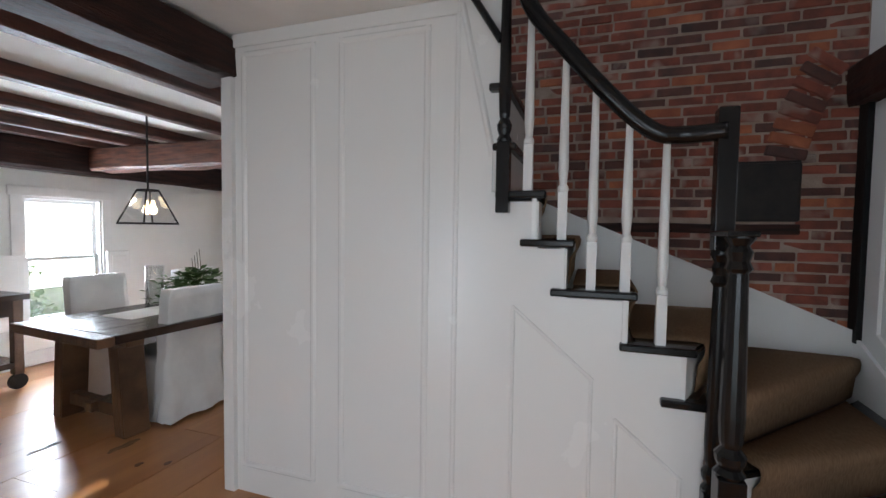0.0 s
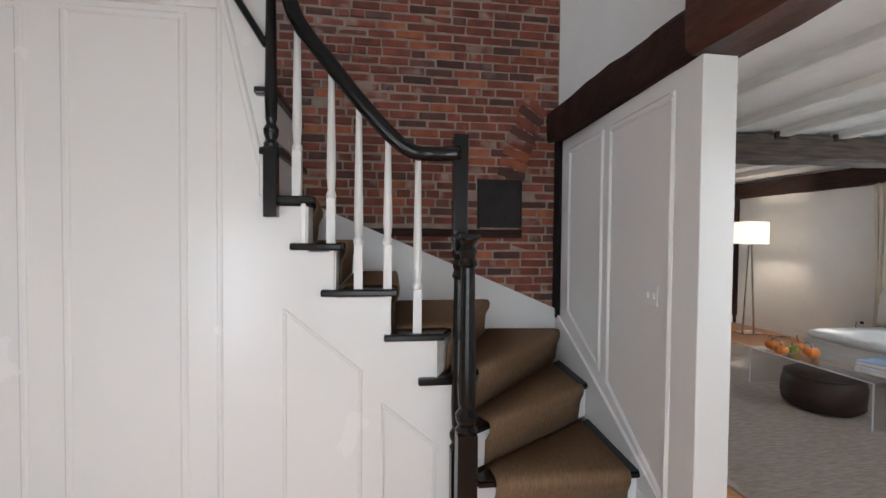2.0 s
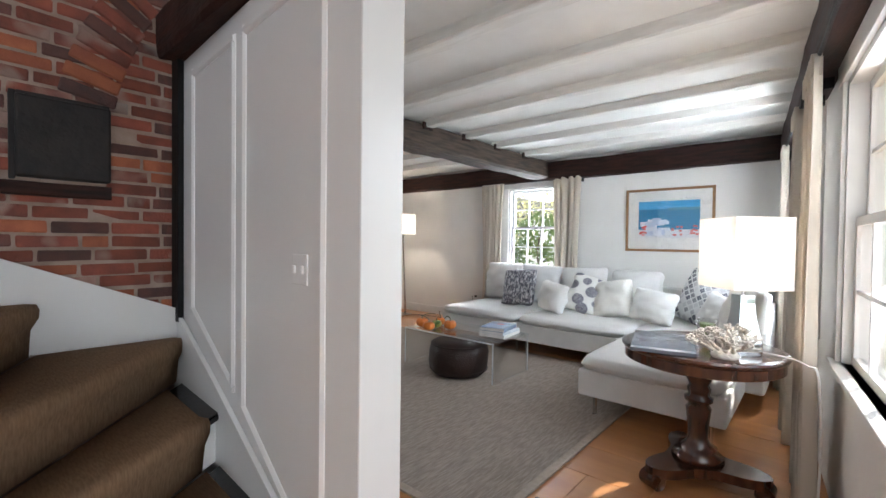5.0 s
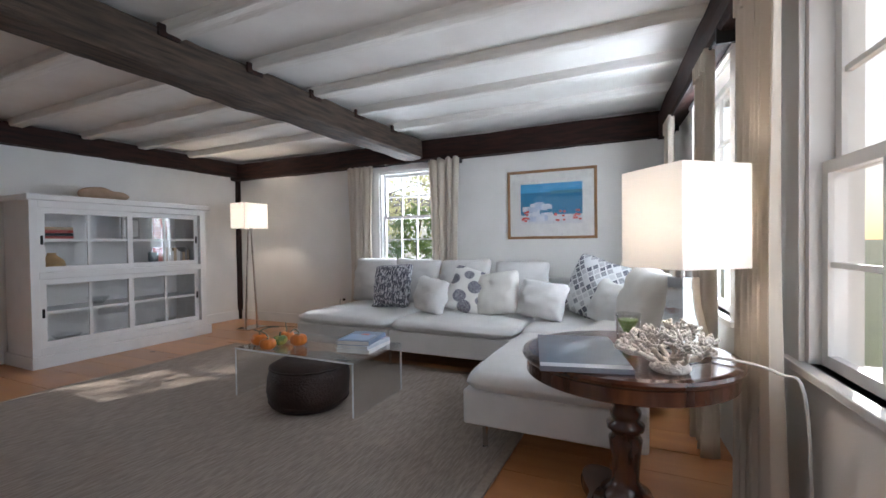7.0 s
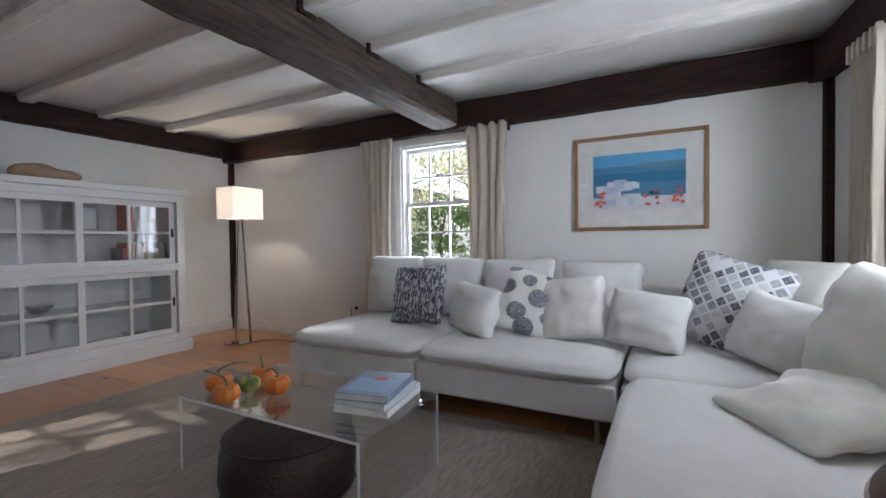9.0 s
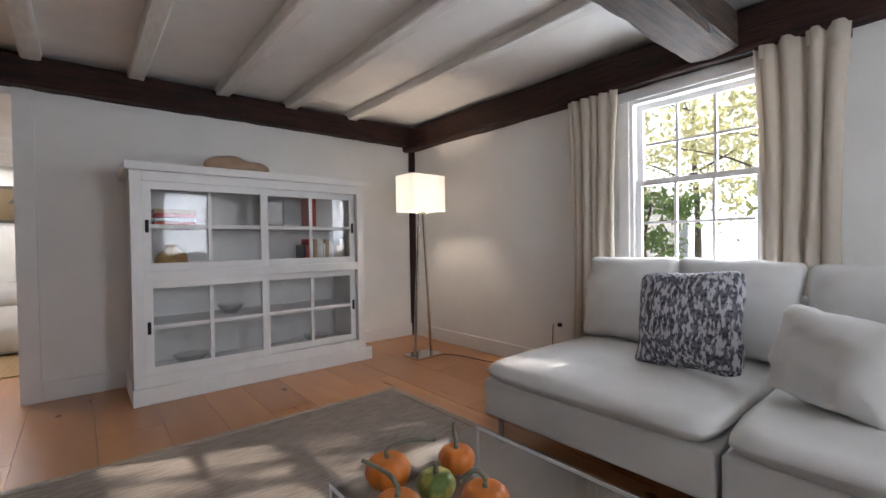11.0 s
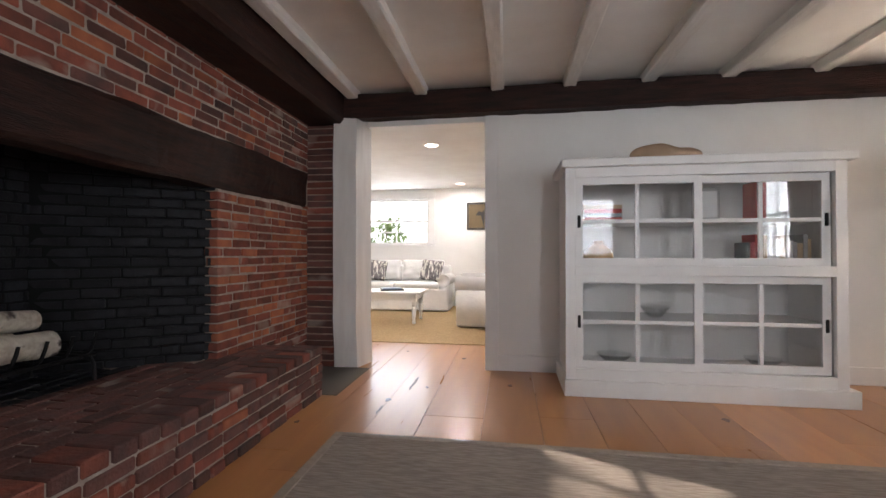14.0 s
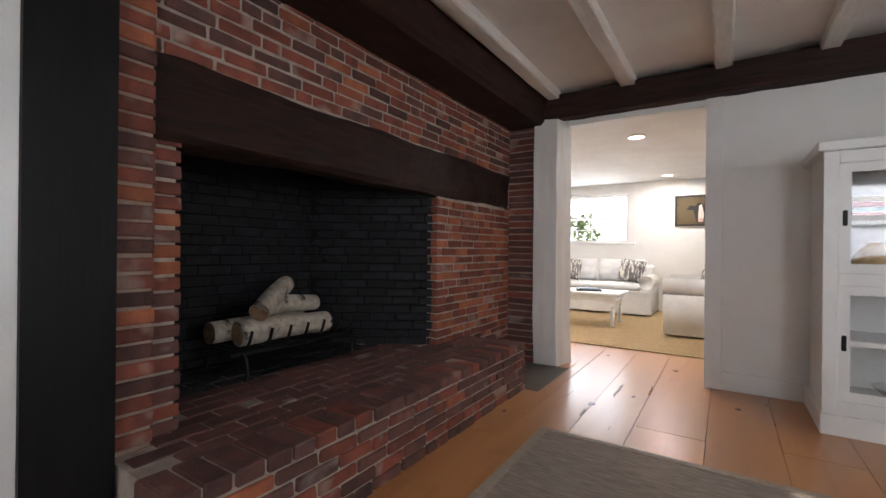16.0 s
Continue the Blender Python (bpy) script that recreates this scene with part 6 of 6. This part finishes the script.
def stone_figure():
    bm = bmesh.new()
    bmesh.ops.create_uvsphere(bm, u_segments=32, v_segments=16, radius=1)
    for v in bm.verts:
        x, y, z = v.co
        k = 1 - 0.32 * math.exp(-((x - 0.35) * 4) ** 2) + 0.06 * noise.noise(v.co * 2)
        v.co = Vector((0.26 * x, 0.09 * y, max(0.075 * z * k * (1.15 - 0.25 * x) + 0.062, 0.0)))
    ob = part("stone_sculpture", bm, STONE, None, "", True)
    ob.matrix_basis = pose(4.27, 6.48, 1.711)
    tagged(ob, "smooth tan stone reclining form on the cabinet", "sculpture")


stone_figure()


# ---- next room ----
def slip_sofa(m, w, name, label, back=0.86):
    t = thing(name, m, label, "sofa" if w > 1.2 else "armchair")
    bm = bmesh.new()
    box(bm, -w / 2, w / 2, -0.80, 0.02, 0.02, 0.40, 0.03, 3)
    for v in bm.verts:
        if v.co.z < 0.2:
            v.co.x *= 1.02
            v.co.y += 0.012 * math.sin(v.co.x * 30)
    part("skirt", bm, SLIP, t)
    n = 2 if w > 1.2 else 1
    for i in range(n):
        x0 = -w / 2 + 0.16 + i * (w - 0.32) / n
        x1 = x0 + (w - 0.32) / n
        part("seat_cushion", slab_cushion(x0, x1, -0.80, -0.14, 0.40, 0.50, 0.04, 0.02, i), SLIP, t, "", True)
        o = part("back_cushion", pillow((x1 - x0), back - 0.44, 0.22, seed=i + 30), SLIP, t, "", True)
        o.matrix_basis = pose((x0 + x1) / 2, -0.08, 0.49, -12, 0, 0)
    part("back", B(-w / 2 + 0.05, w / 2 - 0.05, -0.05, 0.10, 0.05, back - 0.06, bevel=0.05, seg=4), SLIP, t)
    for s in (-1, 1):
        bm = bmesh.new()
        tube(bm, [(s * (w / 2 - 0.07), -0.80, 0.54), (s * (w / 2 - 0.07), 0.02, 0.54)], 0.11, 18)
        box(bm, s * (w / 2 - 0.07) - 0.085, s * (w / 2 - 0.07) + 0.085, -0.79, 0.02, 0.05, 0.5)
        part("arm", bm, SLIP, t, "rolled arm", True)
    return t


slip_sofa(pose(1.04, 11.20, 0.012), 2.0, "slipcovered_sofa", "white slipcovered sofa with rolled arms")
slip_sofa(pose(3.17, 9.33, 0.012, 0, 0, -90) @ Matrix.Diagonal((1, 1, 1.1, 1)), 0.98, "slipcovered_armchair", "white slipcovered armchair with a rolled arm", 0.8)
for x, y, tn, sd in ((0.62, 10.70, 8, 51), (1.66, 10.70, -10, 52)):
    cushion(x, y, 0.535, 0.42, 0.40, 0.15, P_FLORAL, "white cushion with a dark floral print", tn, -18, 6, sd)
cushion(2.80, 9.28, 0.60, 0.40, 0.38, 0.15, P_FLORAL, "white cushion with a dark floral print", -80, -18, 0, 53)


def white_table():
    t = thing("white_coffee_table", pose(1.18, 9.36, 0.012), "white painted coffee table with turned legs", "table")
    part("tabletop", B(-0.66, 0.66, -0.34, 0.34, 0.43, 0.465, bevel=0.006), TRIM, t)
    part("apron", B(-0.58, 0.58, -0.27, 0.27, 0.345, 0.43), TRIM, t)
    for x in (-0.55, 0.55):
        for y in (-0.24, 0.24):
            bm = bmesh.new()
            box(bm, x - 0.035, x + 0.035, y - 0.035, y + 0.035, 0.32, 0.43)
            lathe(bm, [(0.018, 0.0), (0.026, 0.02), (0.020, 0.06), (0.034, 0.16), (0.036, 0.22), (0.024, 0.25), (0.034, 0.28), (0.03, 0.32)], 14, x, y)
            part("leg", bm, TRIM, t)


white_table()
book("book", 1.35, 9.31, 0.478, 0.34, 0.26, 0.02, 20, DARKBOOK, "dark book on the white coffee table")
book("book", 1.33, 9.32, 0.499, 0.28, 0.22, 0.016, 26, BLUEBOOK, "blue book on the white coffee table")


def cow_picture():
    t = thing("framed_painting", pose(2.63, 11.358, 1.49), "dark-framed painting of a black and white cow", "picture")
    w, h = 0.70, 0.53
    bm = bmesh.new()
    for q in ((-w / 2, -w / 2 + .04, 0, h), (w / 2 - .04, w / 2, 0, h), (-w / 2 + .04, w / 2 - .04, 0, .04), (-w / 2 + .04, w / 2 - .04, h - .04, h)):
        box(bm, q[0], q[1], -0.03, -0.002, q[2], q[3], 0.004)
    part("frame", bm, plain("dark_frame", (0.03, 0.022, 0.015), 0.4), t)
    part("canvas", B(-w / 2 + .04, w / 2 - .04, -0.012, -0.003, .04, h - .04), plain("brown_ground", (0.11, 0.075, 0.03), 0.6), t)
    for pts, c, k in (([(-.02, .06), (.10, .06), (.14, .2), (.10, .36), (.0, .40), (-.08, .30)], (0.02, 0.018, 0.016), 1), ([(.0, .08), (.07, .08), (.085, .2), (.05, .37), (.01, .34), (.0, .2)], (0.62, 0.58, 0.52), 2), ([(-.18, .28), (-.06, .27), (-.05, .34), (-.12, .36)], (0.02, 0.018, 0.016), 1), ([(.10, .30), (.22, .32), (.20, .38), (.10, .37)], (0.02, 0.018, 0.016), 1), ([(.0, .07), (.07, .07), (.075, .13), (-.005, .13)], (0.55, 0.36, 0.30), 3)):
        bm = bmesh.new()
        prism(bm, pts, 0, 0.001)
        o = part("paint", bm, plain("painted_patch", c, 0.6), t)
        o.matrix_basis = pose(0, -0.0125 - 0.0012 * k, 0, 90, 0, 0)


cow_picture()
for x, y in ((2.20, 7.95), (2.22, 10.75), (0.6, 9.3)):
    r = thing("recessed_light", pose(x, y, 2.30), "round recessed ceiling light, lit", "light", "recessed lights")
    bm = bmesh.new()
    lathe(bm, [(0.075, -0.004), (0.078, -0.010), (0.095, -0.006), (0.096, 0.0)], 24)
    part("trim_ring", bm, TRIM, r)
    bm = bmesh.new()
    lathe(bm, [(0.074, -0.011), (0.074, -0.012), (0.02, -0.012)], 24)
    part("lens", bm, glow("lit_lens", (1.0, 0.92, 0.8), 3), r, "glowing lens")

# ---- dining room ----
def dining_table():
    t = thing("dining_table", pose(-3.39, 2.97, 0, 0, 0, -5), "rustic dark oak trestle dining table", "table")
    for i in range(4):
        part("plank", B(-0.53 + i * 0.265, -0.268 + i * 0.265, -1.02, 1.02, 0.69, 0.75, bevel=0.006), RUSTICTOP, t)
    part("breadboard_end", B(-0.535, 0.535, -1.13, -1.022, 0.685, 0.75, bevel=0.008), RUSTIC, t)
    part("breadboard_end", B(-0.535, 0.535, 1.022, 1.13, 0.685, 0.75, bevel=0.008), RUSTIC, t)
    for y in (-0.84, 0.84):
        for s in (-1, 1):
            bm = bmesh.new()
            vs = box(bm, s * 0.36 - 0.055, s * 0.36 + 0.055, y - 0.09, y + 0.09, 0.0, 0.63)
            for v in vs:
                v.co.x += -s * 0.06 * (v.co.z / 0.63) + s * 0.03
            bmesh.ops.bevel(bm, geom=list(bm.edges), offset=0.006, segments=2, affect="EDGES")
            part("leg", bm, RUSTIC, t)
        part("cross_beam", B(-0.44, 0.44, y - 0.06, y + 0.06, 0.63, 0.69, bevel=0.006), RUSTIC, t)
        part("foot_rail", B(-0.33, 0.33, y - 0.035, y + 0.035, 0.10, 0.19, bevel=0.006), RUSTIC, t)
    part("stretcher", B(-0.045, 0.045, -0.92, 0.92, 0.11, 0.18, bevel=0.006), RUSTIC, t)


dining_table()


def slip_chair(m, label):
    t = thing("dining_chair", m, label, "chair", "slipcovered dining chairs")
    bm = bmesh.new()
    ring = [(-0.24, -0.25), (0.24, -0.25), (0.24, 0.25), (-0.24, 0.25)]
    rows = []
    for z, k in ((0.0, 1.10), (0.12, 1.05), (0.28, 1.01), (0.44, 1.0), (0.485, 0.96)):
        row = []
        for i in range(40):
            s, f = divmod(i, 10)
            a, b = ring[s], ring[(s + 1) % 4]
            f /= 10
            x, y = a[0] + (b[0] - a[0]) * f, a[1] + (b[1] - a[1]) * f
            w = 1 + (0.04 * math.sin(i * 1.57) + 0.03 * noise.noise((i * 0.5, z * 4, 1))) * max(0, 0.4 - z) * 2
            row.append(bm.verts.new((x * k * w, y * k * w, z)))
        rows.append(row)
    for p, q in zip(rows, rows[1:]):
        for i in range(40):
            bm.faces.new((p[i], p[(i + 1) % 40], q[(i + 1) % 40], q[i]))
    bm.faces.new(rows[-1])
    part("seat_cover", bm, SLIP, t, "", True)
    bm = bmesh.new()
    rows = []
    for j in range(15):
        z = 0.03 + 0.97 * j / 14
        row = []
        for i in range(40):
            s, f = divmod(i, 10)
            q = [(-0.25, 0.18), (0.25, 0.18), (0.25, 0.28), (-0.25, 0.28)]
            a, b = q[s], q[(s + 1) % 4]
            f /= 10
            x, y = a[0] + (b[0] - a[0]) * f, a[1] + (b[1] - a[1]) * f
            fl = max(0, 0.4 - z)
            wr = 0.022 * noise.noise((x * 7, z * 6, y * 3)) + 0.010 * noise.noise((x * 19, z * 9, 4)) + 0.05 * fl * math.sin(i * 1.3)
            row.append(bm.verts.new((x * (1 + 0.5 * fl) * (1 - 0.06 * (z > 0.98)), y + 0.07 * z * z + wr + 0.28 * fl * (1 if s == 2 else 0), z)))
        rows.append(row)
    for p, q in zip(rows, rows[1:]):
        for i in range(40):
            bm.faces.new((p[i], p[(i + 1) % 40], q[(i + 1) % 40], q[i]))
    bm.faces.new(rows[-1])
    part("back_cover", bm, SLIP, t, "", True)
    for x in (-0.2, 0.2):
        for y in (-0.2, 0.2):
            part("leg", B(x - 0.02, x + 0.02, y - 0.02, y + 0.02, 0, 0.4), RUSTIC, t)
    return t


c1 = slip_chair(pose(-3.27, 2.54, 0, 0, 0, -92), "white slipcovered dining chair with a loose skirt")
copy_thing(c1, pose(-4.15, 2.75, 0, 0, 0, 90))
copy_thing(c1, pose(-3.15, 3.35, 0, 0, 0, -86))
copy_thing(c1, pose(-3.95, 3.65, 0, 0, 0, 92))


def hurricane():
    t = thing("candle_vase", pose(-3.75, 2.80, 0.753), "tall glass cylinder with a white pillar candle", "vase")
    bm = bmesh.new()
    lathe(bm, [(0.07, 0), (0.075, 0.004), (0.075, 0.36), (0.071, 0.36), (0.071, 0.014), (0.01, 0.013)], 28)
    part("glass", bm, ACRYLIC, t, "", True)
    bm = bmesh.new()
    lathe(bm, [(0.045, 0.014), (0.045, 0.225), (0.04, 0.23), (0.01, 0.226)], 20)
    part("candle", bm, plain("white_wax", (0.8, 0.78, 0.72), 0.5), t, "white pillar candle")


hurricane()
rn = part("table_runner", B(-3.70, -3.35, 2.3, 3.6, 0.751, 0.7535), SLIP)
tagged(rn, "white cloth runner on the dining table", "table runner")


def plant():
    rnd = random.Random(12)
    t = thing("potted_plant", pose(-3.50, 3.0, 0.752), "leafy green plant in a low bowl", "plant")
    bm = bmesh.new()
    lathe(bm, [(0.08, 0), (0.13, 0.03), (0.15, 0.10), (0.14, 0.10), (0.12, 0.08), (0.01, 0.08)], 24)
    part("bowl", bm, plain("grey_pot", (0.3, 0.29, 0.28)), t, "", True)
    bm = bmesh.new()
    for _ in range(420):
        a, r, z = rnd.uniform(0, 6.28), abs(rnd.gauss(0, 0.15)), rnd.uniform(0.10, 0.33)
        c = Vector((r * math.cos(a), r * math.sin(a), z - r * 0.35))
        d = Vector((math.cos(a), math.sin(a), rnd.uniform(-0.3, 0.7))).normalized()
        s = Vector((-math.sin(a), math.cos(a), rnd.uniform(-.4, .4))).normalized()
        l = rnd.uniform(0.06, 0.11)
        v = [bm.verts.new(c + q) for q in (d * 0, d * l * .5 + s * l * .35 + Vector((0, 0, .006)), d * l, d * l * .5 - s * l * .35 + Vector((0, 0, .006)))]
        bm.faces.new(v)
    part("foliage", bm, LEAF, t)
    for k in range(4):
        bm = bmesh.new()
        tube(bm, spline([(0.02 * k, 0, 0.1), (0.02 * k - 0.02, 0.01 * k, 0.3), (0.03 * k - 0.06, 0.02, 0.42 + 0.03 * k)]), 0.003, 5)
        part("twig", bm, STEM, t)


plant()


def pendant():
    t = thing("pendant_lamp", pose(-3.5, 2.56, 1.49), "bronze and glass trapezoid pendant lamp, lit", "lamp")
    bm = bmesh.new()
    a, b, h = 0.15, 0.055, 0.27
    lo = [(-a, -a, 0), (a, -a, 0), (a, a, 0), (-a, a, 0)]
    hi = [(-b, -b, h), (b, -b, h), (b, b, h), (-b, b, h)]
    for i in range(4):
        tube(bm, [lo[i], hi[i]], 0.007, 6)
        tube(bm, [lo[i], lo[(i + 1) % 4]], 0.009, 6)
        tube(bm, [hi[i], hi[(i + 1) % 4]], 0.008, 6)
    part("frame", bm, IRON, t, "dark bronze frame")
    for i in range(4):
        bm = bmesh.new()
        bm.faces.new([bm.verts.new(p) for p in (lo[i], lo[(i + 1) % 4], hi[(i + 1) % 4], hi[i])])
        part("pane", bm, GLASS, t).visible_shadow = False
    part("top_plate", B(-b, b, -b, b, h, h + 0.012), IRON, t)
    bm = bmesh.new()
    tube(bm, [(0, 0, h), (0, 0, 0.9)], 0.008, 8)
    lathe(bm, [(0.075, 0.895), (0.08, 0.902), (0.08, 0.92)], 20)
    part("stem", bm, IRON, t)
    for dx in (-0.045, 0.03):
        bm = bmesh.new()
        lathe(bm, [(0.012, 0.19), (0.014, 0.16), (0.03, 0.12), (0.03, 0.10), (0.012, 0.075)], 14, dx, 0.02)
        part("bulb", bm, glow("lit_filament_bulb", (1.0, 0.78, 0.45), 4.5), t, "glowing filament bulb", True)


pendant()


def cart():
    t = thing("serving_cart", pose(-5.08, 2.08, 0), "dark wooden serving cart on iron wheels", "cart")
    part("top", B(-0.3, 0.3, -0.62, 0.34, 0.80, 0.85, bevel=0.006), RUSTICTOP, t)
    part("drawer_box", B(-0.27, 0.27, -0.58, 0.30, 0.66, 0.80, bevel=0.004), RUSTICTOP, t)
    part("shelf", B(-0.27, 0.27, -0.58, 0.30, 0.20, 0.25, bevel=0.004), RUSTICTOP, t)
    for x in (-0.24, 0.24):
        for y in (-0.54, 0.26):
            part("leg", B(x - 0.035, x + 0.035, y - 0.035, y + 0.035, 0.14, 0.80, bevel=0.004), RUSTIC, t)
            bm = bmesh.new()
            tube(bm, [(x - 0.015, y, 0.07), (x + 0.015, y, 0.07)], 0.07, 18)
            part("wheel", bm, IRON, t)


cart()


def shutter(y0, y1, z0, z1):
    t = thing("window_shutter", pose(-5.47, 0, 0), "white lower window shutter folded open", "shutter", "window shutters")
    part("panel", B(0, 0.03, y0, y1, z0, z1, bevel=0.005), TRIM, t)
    part("raised_field", B(0.03, 0.036, y0 + 0.05, y1 - 0.05, z0 + 0.06, z1 - 0.06, bevel=0.003), TRIM, t)


shutter(3.52, 3.78, 0.40, 1.16)
shutter(2.46, 2.72, 0.40, 1.16)
bm = bmesh.new()
box(bm, -5.5, -5.48, -1.1, 5.3, 0.0, 0.15, 0.004)
solid("baseboard", bm, TRIM, "white dining room baseboard", "trim")
